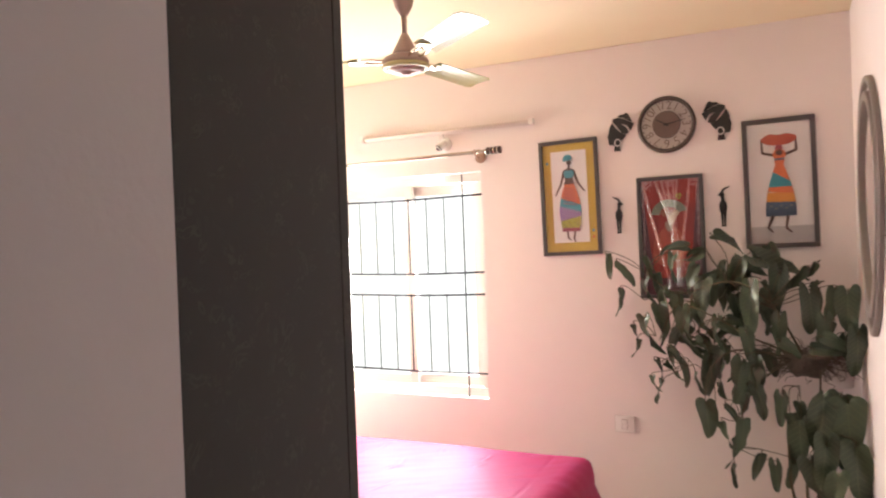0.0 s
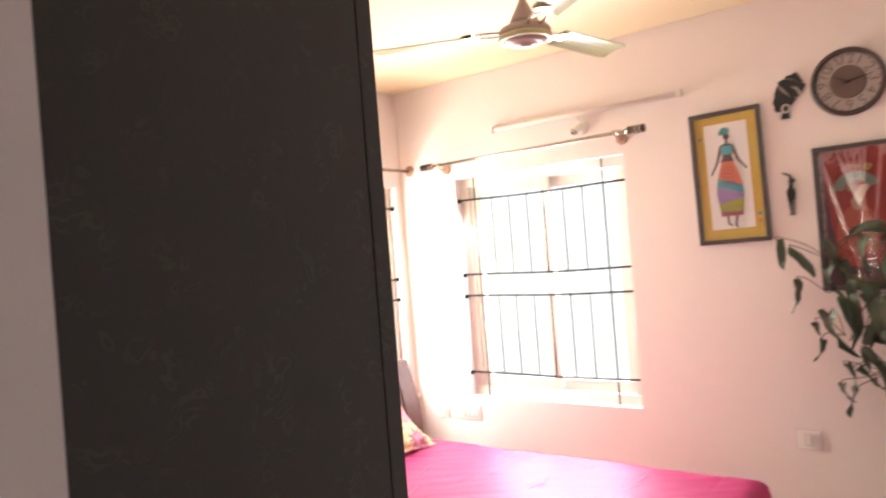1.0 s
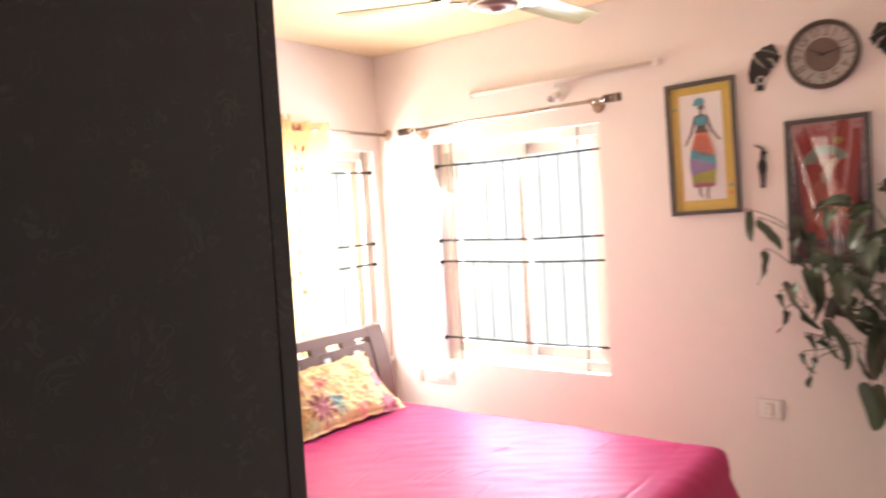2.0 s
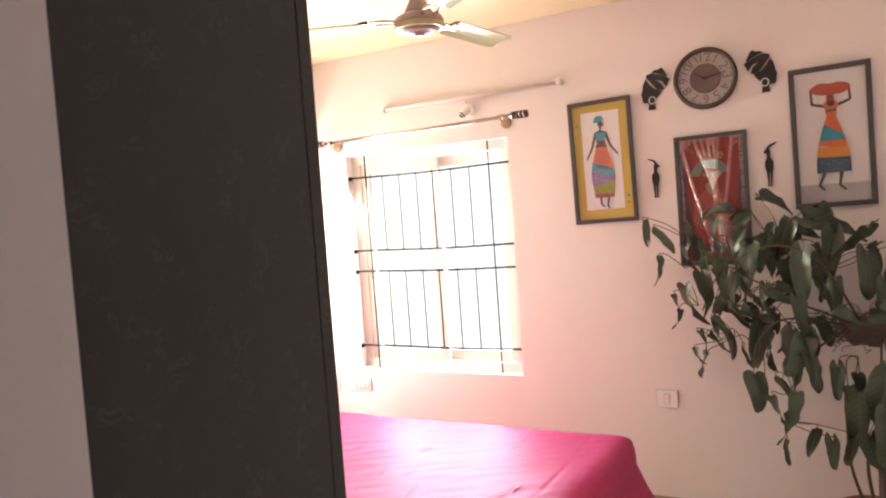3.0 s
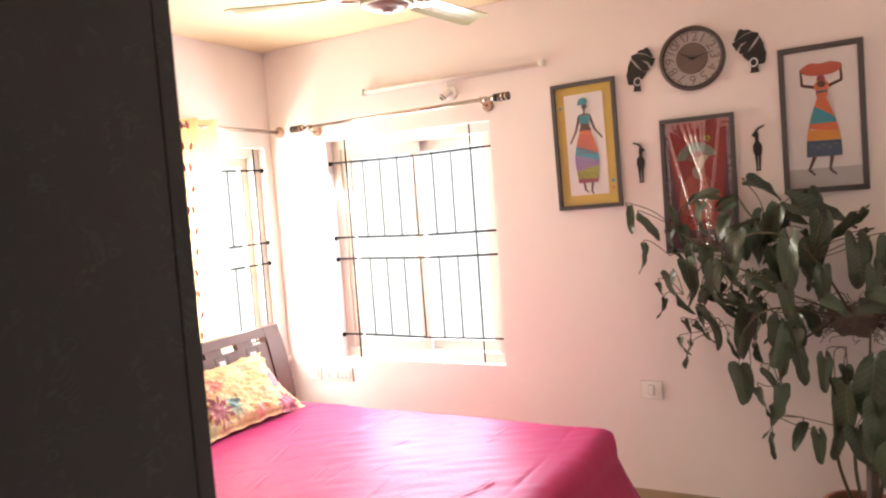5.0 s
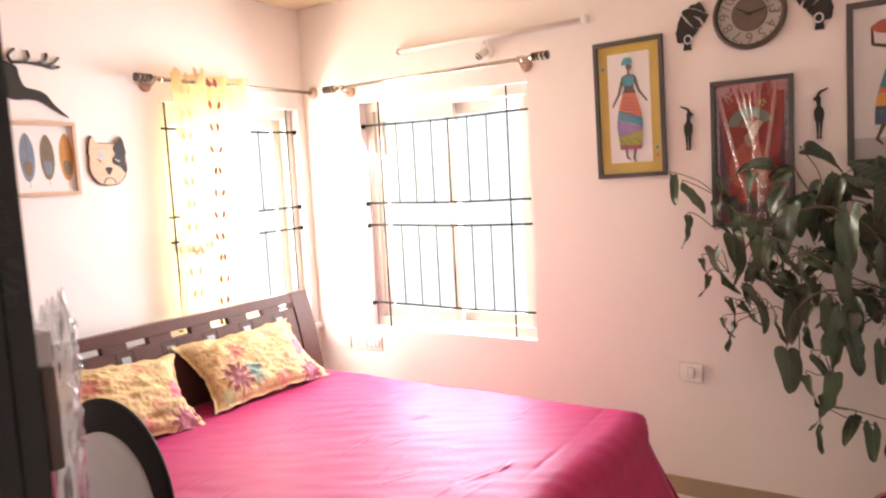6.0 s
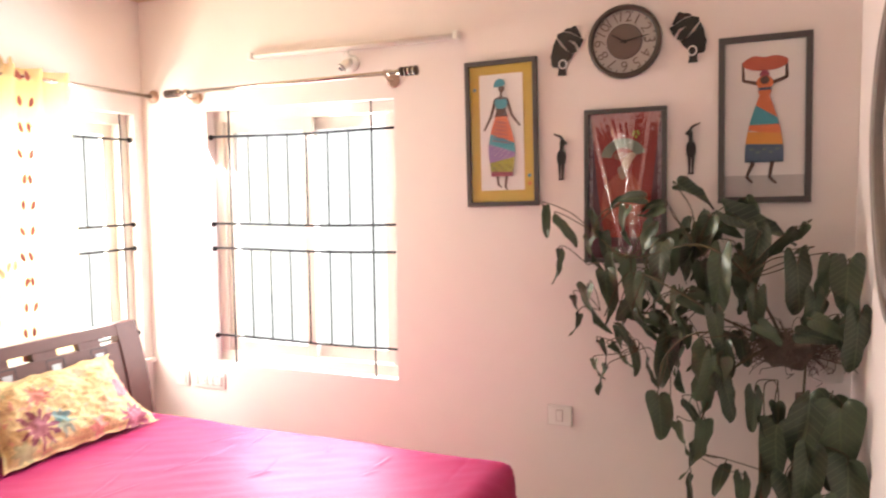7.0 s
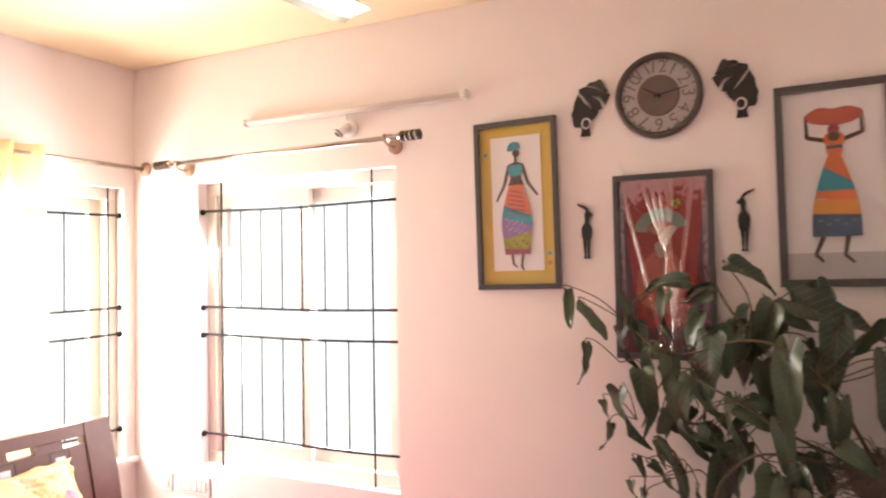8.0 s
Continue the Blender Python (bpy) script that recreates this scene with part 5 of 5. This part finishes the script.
def oval_mirror():
    m = thing("wall_mirror", pose(EAST, -0.86, 1.76, 90, 0, -90), "oval wall mirror with a double grey-brown frame", "mirror")
    part("outer_frame", egg(0.43, 0.024, 0.002, 0.022), MIRRORFRAME, m, "thin grey-brown outer band", smooth=False)
    part("inner_frame", egg(0.375, 0.036, 0.002, 0.026), MIRRORFRAME, m, "grey-brown inner band", smooth=False)
    for k in range(8):
        a = math.pi * (k / 4 + 0.125)
        spoke = part("spacer", box(0.372, 0.408, -0.008, 0.008, 0.003, 0.012), MIRRORFRAME, m)
        spoke.matrix_basis = pose(0, 0, 0, 0, 0, math.degrees(a)) if math.sin(a) > 0 else pose(0, 0, 0, 0, 0, math.degrees(a)) @ pose(0.05 * abs(math.sin(a)), 0, 0)
    glass = bmesh.new()
    outline = []
    for k in range(72):
        a = 2 * math.pi * k / 72
        drop = 1.0 if math.sin(a) > 0 else 1.0 + 0.24 * math.sin(a) ** 2
        outline.append((0.342 * math.cos(a) * (1.0 - 0.10 * max(0, -math.sin(a))), 0.342 * math.sin(a) * drop))
    part("glass", plate(outline, 0.002, 0.010, glass), MIRROR, m, "silvered mirror glass")


MIRRORFRAME = material("grey_brown_frame", (0.24, 0.20, 0.185), 0.5, grain=0.3, scale=50, bump=0.2, bump_scale=120)
oval_mirror()


# ---- chair beside the bed ----
def round_chair():
    c = thing("chair", pose(1.238, -2.235, 0), "black round-backed chair with a grey upholstered pad", "chair")
    back = part("backrest", lathe([(0, -0.016), (0.315, -0.014), (0.333, -0.004), (0.335, 0.006), (0.325, 0.014), (0, 0.012)], 60), CHAIRBLACK, c, "black round shell", smooth=True)
    back.matrix_basis = pose(0, 0.03, 0.630, 84, 0, 0)
    part("back_pad", lathe([(0, 0.060), (0.12, 0.058), (0.20, 0.050), (0.245, 0.036), (0.262, 0.020), (0.262, 0.0125), (0, 0.0125)], 56), CUSHION, back, "grey padded back", smooth=True).matrix_basis = pose(0.01, -0.03, 0)
    seat = part("seat", plate(rounded([(-0.24, 0.0), (-0.25, -0.30), (-0.19, -0.45), (0.19, -0.45), (0.25, -0.30), (0.24, 0.0)], 5), 0.405, 0.425), CHAIRBLACK, c, "black seat shell", bevel=0.004)
    part("seat_pad", plate(rounded([(-0.21, -0.03), (-0.22, -0.29), (-0.165, -0.42), (0.165, -0.42), (0.22, -0.29), (0.21, -0.03)], 5), 0.426, 0.465), CUSHION, seat, "grey seat pad", bevel=0.010)
    for x, y in ((-0.20, -0.03), (0.20, -0.03), (-0.17, -0.40), (0.17, -0.40)):
        part("leg", tube([(x, y, 0.405), (x * 1.12, y * 1.05, 0)], [0.018, 0.012], 12), CHAIRBLACK, c, smooth=True)


round_chair()


# ---- wrapped bouquet on a slim stand ----
def stand():
    s = thing("plant_stand", pose(2.424, -2.952, 0), "slim dark wooden stand with a square top", "stand")
    part("top", box(-0.075, 0.075, -0.075, 0.075, 0.74, 0.76), WALNUT, s, bevel=0.003)
    for x in (-0.055, 0.055):
        for y in (-0.055, 0.055):
            part("leg", box(x - 0.012, x + 0.012, y - 0.012, y + 0.012, 0, 0.74), WALNUT, s)


stand()


def bouquet():
    b = thing("bouquet", pose(2.424, -2.952, 0.761), "bouquet in crinkled clear plastic wrap with pink ribbon", "bouquet")
    bm = bmesh.new()
    rows, sides = 110, 80
    ring = []
    for j in range(rows + 1):
        v = j / rows
        r0 = 0.014 + 0.014 * min(1, v * 1.4) + 0.012 * v * v
        line = []
        for k in range(sides):
            a = 2 * math.pi * k / sides
            q = Vector((2.2 * math.cos(a), 2.2 * math.sin(a), v * 9))
            r = r0 * (1 + 0.26 * noise.noise(q) + 0.16 * noise.noise(q * 2.6) + 0.16 * (0.5 - abs(noise.noise(q * 4.4))) + 0.10 * (0.5 - abs(noise.noise(q * 9))))
            top = (0.13 * abs(noise.noise(Vector((2.2 * math.cos(a), 2.2 * math.sin(a), 2)))) - 0.02) * max(0, v - 0.8) * 5
            line.append(bm.verts.new((r * math.cos(a), r * math.sin(a), 0.69 * v + top)))
        ring.append(line)
    for p, q in zip(ring, ring[1:]):
        for k in range(sides):
            bm.faces.new((p[k], p[(k + 1) % sides], q[(k + 1) % sides], q[k]))
    wrap = part("plastic_wrap", bm, WRAP, b, "crinkled clear plastic", smooth=True)
    wrap.visible_shadow = False
    rnd = random.Random(9)
    for k in range(7):
        a = k * 2.4
        x, y, z = 0.016 * math.cos(a), 0.016 * math.sin(a), 0.36 + 0.03 * rnd.random() + 0.02 * (k % 3)
        part("stem", tube(spline([(0.004 * math.cos(a), 0.004 * math.sin(a), 0.0), (x * 0.6, y * 0.6, z * 0.6), (x, y, z)], 4), 0.0018, 6), STEM, b)
        bloom = part("flower", lathe([(0, -0.016), (0.011, -0.010), (0.016, 0.004), (0.013, 0.014), (0.007, 0.010), (0, 0.014)], 12), ROSE if k % 3 else PAPER, b, smooth=True)
        bloom.matrix_basis = pose(x, y, z, rnd.uniform(-30, 30), rnd.uniform(-30, 30), 0)
    for s in (0, 1):
        part("ribbon", tube(spline([(0.034, -0.015 + 0.015 * s, 0.66 - 0.04 * s), (0.038, -0.020, 0.5), (0.034, -0.022 + 0.008 * s, 0.34), (0.030, -0.016, 0.15)], 6), 0.0022, 6), PINKRIBBON, b, "pink ribbon", smooth=True)


bouquet()


# ---- plants in the corner ----
def leaf_mesh(wide, lobe, curl, seed, twist, fold):
    """An arrowhead leaf along +y with its stalk at the origin, two rounded lobes behind it and a blunt tip at y = 1."""
    bm = bmesh.new()
    margin = [(0.015, 0.01), (0.05, -lobe * 0.55), (0.11, -lobe * 0.95), (0.19, -lobe), (0.26, -lobe * 0.75), (0.30, -lobe * 0.25), (0.305, 0.08), (0.295, 0.24), (0.275, 0.40), (0.245, 0.55), (0.215, 0.71), (0.170, 0.85), (0.110, 0.94), (0.050, 0.988), (0.0, 1.0)]
    rib = [0.0, 0.005, 0.01, 0.015, 0.02, 0.04, 0.12, 0.26, 0.41, 0.56, 0.70, 0.82, 0.92, 0.975, 1.0]
    for side in (-1, 1):
        rows = []
        for (mx, my), ry in zip(margin, rib):
            line = []
            for f in (0, 0.25, 0.5, 0.75, 1):
                x, y = mx * wide * f, ry + (my - ry) * f
                z = fold * x - curl * y * abs(y) + 0.036 * math.sin(13 * y + 2.4 * side + seed) * f * f + 0.045 * math.sin(4 * y + 2 * side * f + seed) + 0.010 * math.sin(30 * y - 7 * f) * f
                ca, sa = math.cos(twist * y), math.sin(twist * y)
                sway = 0.09 * math.sin(2.4 * y + seed) * y
                line.append(bm.verts.new((side * x * ca - z * sa + sway, y, z * ca + side * x * sa)))
            rows.append(line)
        for a, b in zip(rows, rows[1:]):
            for k in range(4):
                bm.faces.new((a[k], a[k + 1], b[k + 1], b[k]) if side > 0 else (a[k], b[k], b[k + 1], a[k + 1]))
    bmesh.ops.remove_doubles(bm, verts=list(bm.verts), dist=1e-4)
    me = bpy.data.meshes.new("leaf")
    bm.to_mesh(me)
    bm.free()
    me.materials.append(LEAF)
    me.polygons.foreach_set("use_smooth", [True] * len(me.polygons))
    return me


# three shapes of leaf: broad arrowhead, slim young leaf, oblong heart
LEAF_SHAPES = [
    [leaf_mesh(*v) for v in ((0.74, 0.30, 0.10, 0.0, 0.3, 0.3), (0.86, 0.22, 0.22, 1.7, -0.5, 0.2), (0.70, 0.36, 0.05, 3.1, 0.5, 0.4), (0.80, 0.26, 0.30, 4.6, -0.3, 0.3))],
    [leaf_mesh(*v) for v in ((0.50, 0.08, 0.25, 4.4, 0.8, 0.4), (0.58, 0.05, 0.12, 5.6, -0.9, 0.6), (0.42, 0.10, 0.35, 2.3, 0.5, 0.3))],
    [leaf_mesh(*v) for v in ((0.78, 0.12, 0.18, 6.8, 0.6, 0.25), (0.66, 0.18, 0.28, 1.1, -0.9, 0.6), (0.88, 0.10, 0.10, 3.9, 0.4, 0.2), (0.72, 0.16, 0.40, 5.0, -0.5, 0.45), (0.60, 0.08, 0.20, 2.9, 1.0, 0.7))],
]


def add_leaves(plant, origin, leaves, hubs, seed, extra=0):
    """Leaves as (x, y, z, length, heading below the horizontal, turn about the midrib, shape), each on a stalk from the nearest hub."""
    rnd = random.Random(seed)
    more = []
    for x, y, z, size, way, turn, shape in leaves:
        for k in range(extra):
            more.append((min(3.50, x + rnd.uniform(-0.06, 0.06)), min(-0.07, y + rnd.uniform(0.04, 0.14)), z + rnd.uniform(-0.06, 0.04), size * rnd.uniform(0.5, 0.8), way + rnd.uniform(-50, 50), rnd.uniform(-70, 70), rnd.choice((1, 2, 2))))
    for x, y, z, size, way, turn, shape in list(leaves) + more:
        a = radians(way)
        d = Vector((math.cos(a), rnd.uniform(-0.18, 0.12), -math.sin(a))).normalized()
        n = Vector((rnd.uniform(-0.3, 0.2), -1, rnd.uniform(0.0, 0.45)))
        n = (n - d * n.dot(d)).normalized()
        side = d.cross(n)
        m = Matrix((side, d, n)).transposed().to_4x4()
        size *= (0.86, 0.97, 0.92)[shape]
        base = Vector((x, y, z)) - d * size * (0.36, 0.46, 0.42)[shape] - Vector(origin)
        ob = new("leaf", rnd.choice(LEAF_SHAPES[shape]))
        ob.parent = plant
        ob.matrix_basis = Matrix.Translation(base) @ m @ pose(0, 0, 0, 0, 0.65 * turn, 0) @ Matrix.Scale(size, 4)
        hub = min((Vector(h) for h in hubs), key=lambda h: (h - base - Vector(origin)).length) - Vector(origin)
        mid = (hub + base) / 2 + Vector((rnd.uniform(-0.02, 0.02), rnd.uniform(-0.03, 0.0), rnd.uniform(0.0, 0.05)))
        part("petiole", tube(spline([hub, mid, base - d * 0.02, base + d * size * 0.04], 4), 0.0022, 6), STEM, plant, smooth=True)


def main_vine(plant, origin, points, r):
    o = Vector(origin)
    line = spline([Vector(p) - o for p in points], 6)
    part("vine", tube(line, [r * (1 - 0.5 * k / len(line)) for k in range(len(line))], 8), STEM, plant, smooth=True)


def hanging_plant():
    o = (3.35, -0.20, 1.02)
    p = thing("hanging_plant", pose(*o), "trailing dark green plant in a coir wall basket", "plant", "corner plants")
    bm = lathe([(0, -0.075), (0.05, -0.070), (0.085, -0.035), (0.100, 0.01), (0.104, 0.03), (0.090, 0.035), (0.08, 0.015), (0, 0.02)], 64)
    for v in bm.verts:
        v.co += 0.022 * Vector((noise.noise(v.co * 18), noise.noise(v.co * 18 + Vector((5, 0, 0))), noise.noise(v.co * 22 + Vector((0, 7, 0)))))
    part("coir_basket", bm, COIR, p, "brown coir basket", smooth=True)
    part("wall_hook", tube(spline([(0, 0.100, 0.02), (0, 0.16, 0.03), (0, 0.199, 0.035)], 5), 0.005, 8), COIR, p)
    white = part("inner_pot", lathe([(0, -0.06), (0.050, -0.06), (0.064, 0.075), (0.068, 0.078), (0.068, 0.088), (0.058, 0.088), (0.054, 0.06), (0, 0.06)], 32), PLASTIC, p, "small white plastic pot")
    white.matrix_basis = pose(0.140, 0.090, -0.070)
    rnd = random.Random(12)
    for k in range(170):
        a, h = rnd.uniform(0, 2 * math.pi), rnd.uniform(-0.06, 0.05)
        r = 0.100
        s = Vector((r * math.cos(a), r * math.sin(a), h))
        e = s + Vector((0.07 * math.cos(a) + rnd.uniform(-0.05, 0.05), 0.03 * math.sin(a) + rnd.uniform(-0.03, 0.02), rnd.uniform(-0.05, 0.06)))
        bend = Vector((rnd.uniform(-0.02, 0.02), rnd.uniform(-0.025, 0.0), rnd.uniform(-0.02, 0.03)))
        part("fibre", tube(spline([s * 0.85, (s + e) / 2 + bend, e, e + Vector((rnd.uniform(-0.03, 0.03), 0, -0.02))], 3), 0.0016, 5), COIR, p)
    main_vine(p, o, [(3.33, -0.25, 1.06), (3.20, -0.30, 1.30), (3.03, -0.27, 1.40), (2.78, -0.20, 1.34), (2.62, -0.15, 1.44)], 0.006)
    main_vine(p, o, [(3.30, -0.28, 1.06), (3.12, -0.32, 1.14), (2.98, -0.30, 1.22), (2.78, -0.22, 1.28), (2.68, -0.20, 1.10)], 0.005)
    main_vine(p, o, [(3.27, -0.28, 1.05), (3.05, -0.32, 1.08), (2.93, -0.30, 0.98), (2.90, -0.29, 0.85)], 0.005)
    main_vine(p, o, [(3.28, -0.30, 1.04), (3.13, -0.34, 0.92), (3.06, -0.32, 0.75), (3.02, -0.30, 0.56)], 0.005)
    tendrils = [
        (2.42, -0.12, 1.48, 0.139, 78, -72, 1), (2.51, -0.14, 1.44, 0.164, 60, 58, 1), (2.48, -0.12, 1.29, 0.143, 86, -76, 1), (2.56, -0.16, 1.13, 0.103, 80, 55, 1),
        (2.56, -0.16, 1.05, 0.108, 100, -74, 1), (2.63, -0.20, 1.13, 0.211, 80, 45, 2), (2.69, -0.20, 1.19, 0.236, 84, -30, 2), (2.62, -0.15, 1.35, 0.144, 85, 48, 2),
        (2.68, -0.15, 1.37, 0.151, 76, -35, 1), (2.63, -0.15, 1.47, 0.120, 80, 55, 1), (2.76, -0.15, 1.57, 0.149, 176, -20, 2), (2.75, -0.17, 1.47, 0.149, 100, 40, 2),
        (3.01, -0.14, 1.59, 0.180, 30, -22, 2),
    ]
    crown = [
        (2.92, -0.20, 1.41, 0.175, 165, -42, 2), (2.90, -0.24, 1.32, 0.217, 95, 30, 2), (3.04, -0.24, 1.42, 0.233, 115, -28, 2), (3.13, -0.20, 1.46, 0.131, 45, 38, 2),
        (3.24, -0.22, 1.46, 0.265, 28, -25, 0), (3.24, -0.26, 1.36, 0.229, 95, 18, 0), (3.33, -0.25, 1.41, 0.129, 120, -48, 2), (3.11, -0.30, 1.27, 0.239, 95, 25, 0),
        (3.03, -0.30, 1.18, 0.138, 20, -42, 2), (2.96, -0.28, 1.17, 0.136, 100, 32, 2), (2.81, -0.24, 1.18, 0.203, 85, -32, 2), (2.84, -0.26, 1.08, 0.144, 60, 48, 1),
        (2.90, -0.26, 1.09, 0.117, 30, -40, 2),
    ]
    fork = [
        (2.70, -0.17, 1.29, 0.15, 95, 30, 2), (2.78, -0.20, 1.27, 0.16, 80, -35, 2), (2.84, -0.20, 1.42, 0.15, 120, 30, 2), (2.86, -0.18, 1.52, 0.12, 160, -30, 2),
        (2.96, -0.20, 1.36, 0.17, 100, 25, 0), (3.05, -0.22, 1.27, 0.16, 85, -25, 2), (2.76, -0.18, 1.10, 0.13, 95, 40, 1), (2.88, -0.22, 1.22, 0.15, 70, -40, 2),
    ]
    heart = [
        (3.23, -0.34, 1.16, 0.184, 95, -12, 0), (3.11, -0.34, 1.11, 0.159, 80, 18, 0), (3.37, -0.34, 1.28, 0.219, 86, -15, 0), (3.42, -0.36, 1.18, 0.162, 92, 20, 0),
        (3.47, -0.40, 1.14, 0.151, 20, -28, 2), (3.51, -0.42, 1.28, 0.230, 90, 6, 0), (3.54, -0.44, 1.11, 0.213, 92, -12, 0), (3.42, -0.38, 1.10, 0.134, 10, 40, 2),
        (3.28, -0.36, 1.10, 0.119, 40, -35, 2), (2.99, -0.22, 1.32, 0.151, 110, 40, 2), (3.18, -0.26, 1.22, 0.145, 80, -40, 2), (3.00, -0.27, 1.06, 0.128, 75, 50, 1),
    ]
    trail = [
        (2.93, -0.26, 1.04, 0.138, 70, -58, 1), (2.98, -0.28, 0.97, 0.252, 90, 55, 1), (2.78, -0.24, 1.02, 0.147, 50, -62, 1), (2.81, -0.24, 0.94, 0.133, 84, 58, 1),
        (2.69, -0.24, 0.96, 0.113, 62, -55, 1), (2.68, -0.24, 0.85, 0.131, 112, 80, 1), (2.92, -0.28, 0.95, 0.211, 100, -42, 2), (2.87, -0.28, 0.90, 0.122, 80, 58, 1),
        (2.91, -0.30, 0.75, 0.198, 86, -14, 2), (3.05, -0.32, 0.95, 0.200, 108, 28, 2), (3.09, -0.36, 0.93, 0.205, 114, -24, 2), (3.14, -0.34, 0.98, 0.196, 92, 34, 2),
        (3.15, -0.36, 0.86, 0.171, 72, -20, 0),
    ]
    foot = [
        (3.07, -0.34, 0.83, 0.145, 100, -28, 2), (3.03, -0.34, 0.78, 0.117, 60, 58, 1), (3.07, -0.36, 0.69, 0.169, 92, -28, 2), (3.00, -0.33, 0.68, 0.139, 72, 58, 1),
        (3.03, -0.33, 0.59, 0.160, 95, -58, 1), (3.02, -0.33, 0.48, 0.127, 95, 38, 1), (3.13, -0.36, 0.55, 0.148, 102, -48, 1), (3.24, -0.38, 0.83, 0.155, 90, 15, 0),
        (3.28, -0.40, 0.76, 0.130, 82, -30, 2), (3.31, -0.42, 0.70, 0.253, 92, 40, 2), (3.31, -0.40, 0.81, 0.145, 86, -30, 2), (3.21, -0.40, 0.53, 0.144, 86, 28, 0),
        (3.27, -0.40, 0.54, 0.135, 96, -30, 2),
    ]
    add_leaves(p, o, tendrils, [(2.62, -0.15, 1.44), (2.60, -0.14, 1.30), (2.78, -0.20, 1.34), (2.66, -0.18, 1.12), (3.03, -0.24, 1.40)], 21)
    add_leaves(p, o, crown, [(3.20, -0.28, 1.30), (3.03, -0.24, 1.40), (2.98, -0.28, 1.22), (2.84, -0.22, 1.30)], 22, 3)
    add_leaves(p, o, fork, [(2.78, -0.20, 1.34), (2.98, -0.28, 1.22), (3.03, -0.24, 1.40)], 27, 1)
    add_leaves(p, o, heart, [(3.20, -0.30, 1.28), (3.12, -0.30, 1.14), (3.33, -0.28, 1.10), (3.42, -0.30, 1.08)], 25, 1)
    add_leaves(p, o, trail, [(3.05, -0.30, 1.06), (2.93, -0.28, 0.98), (2.82, -0.24, 0.98), (3.13, -0.32, 0.92)], 23, 1)
    add_leaves(p, o, foot, [(3.13, -0.34, 0.90), (3.06, -0.32, 0.75), (3.30, -0.30, 0.92), (3.02, -0.30, 0.62)], 26)


def pot_plant():
    o = (3.36, -0.36, 0.0)
    p = thing("pot_plant", pose(*o), "large-leaved dark green plant in a terracotta pot", "plant", "corner plants")
    part("pot", lathe([(0, 0), (0.10, 0), (0.135, 0.24), (0.150, 0.245), (0.152, 0.29), (0.138, 0.29), (0.134, 0.25), (0, 0.25)], 44), TERRACOTTA, p, "terracotta pot with a thick rim", smooth=False)
    part("soil", lathe([(0, 0.2505), (0.133, 0.2505), (0.12, 0.262), (0, 0.268)], 30), SOIL, p)
    for pts in (((3.36, -0.38, 0.26), (3.33, -0.42, 0.50), (3.38, -0.40, 0.72), (3.40, -0.34, 1.00)), ((3.40, -0.36, 0.26), (3.44, -0.40, 0.55), (3.42, -0.38, 0.86)), ((3.33, -0.36, 0.26), (3.27, -0.40, 0.48), (3.26, -0.38, 0.76))):
        main_vine(p, o, pts, 0.008)
    part("moss_pole", tube([(0.03, 0.05, 0.255), (0.035, 0.055, 0.88)], 0.024, 12), COIR, p, "brown coir support pole")
    large = [
        (3.39, -0.48, 0.78, 0.319, 95, -14, 2), (3.50, -0.48, 0.76, 0.341, 88, 8, 2), (3.40, -0.50, 0.64, 0.243, 96, -16, 0), (3.52, -0.50, 0.62, 0.256, 88, 18, 2),
        (3.46, -0.42, 0.83, 0.208, 100, -30, 2), (3.36, -0.46, 0.54, 0.230, 80, 35, 2), (3.44, -0.50, 0.49, 0.242, 95, -20, 2), (3.55, -0.46, 0.50, 0.223, 95, 15, 2),
    ]
    add_leaves(p, o, large, [(3.38, -0.40, 0.72), (3.44, -0.40, 0.55), (3.42, -0.38, 0.86), (3.26, -0.38, 0.76), (3.33, -0.42, 0.50)], 24)


hanging_plant()
pot_plant()


# ---- floor tiles ----
def floor_tiles():
    me = None
    size, gap = 0.6, 0.004
    for i in range(7):
        for j in range(10):
            x0, y0 = WEST - T + 0.02 + i * size, 0.20 - (j + 1) * size
            if y0 + size < SOUTH - T and x0 + size < 2.5:
                continue
            if me is None:
                bm = box(gap / 2, size - gap / 2, gap / 2, size - gap / 2, -0.0055, 0.0)
                bmesh.ops.bevel(bm, geom=[e for e in bm.edges if all(v.co.z > -0.001 for v in e.verts)], offset=0.0015, segments=1, affect="EDGES")
                me = bpy.data.meshes.new("tile")
                bm.to_mesh(me)
                bm.free()
                me.materials.append(TILE)
            t = new("tile", me)
            t.parent = floor
            t.location, t.scale.x = (x0, y0, 0), min(1.0, (EAST + T - x0) / size)


floor_tiles()
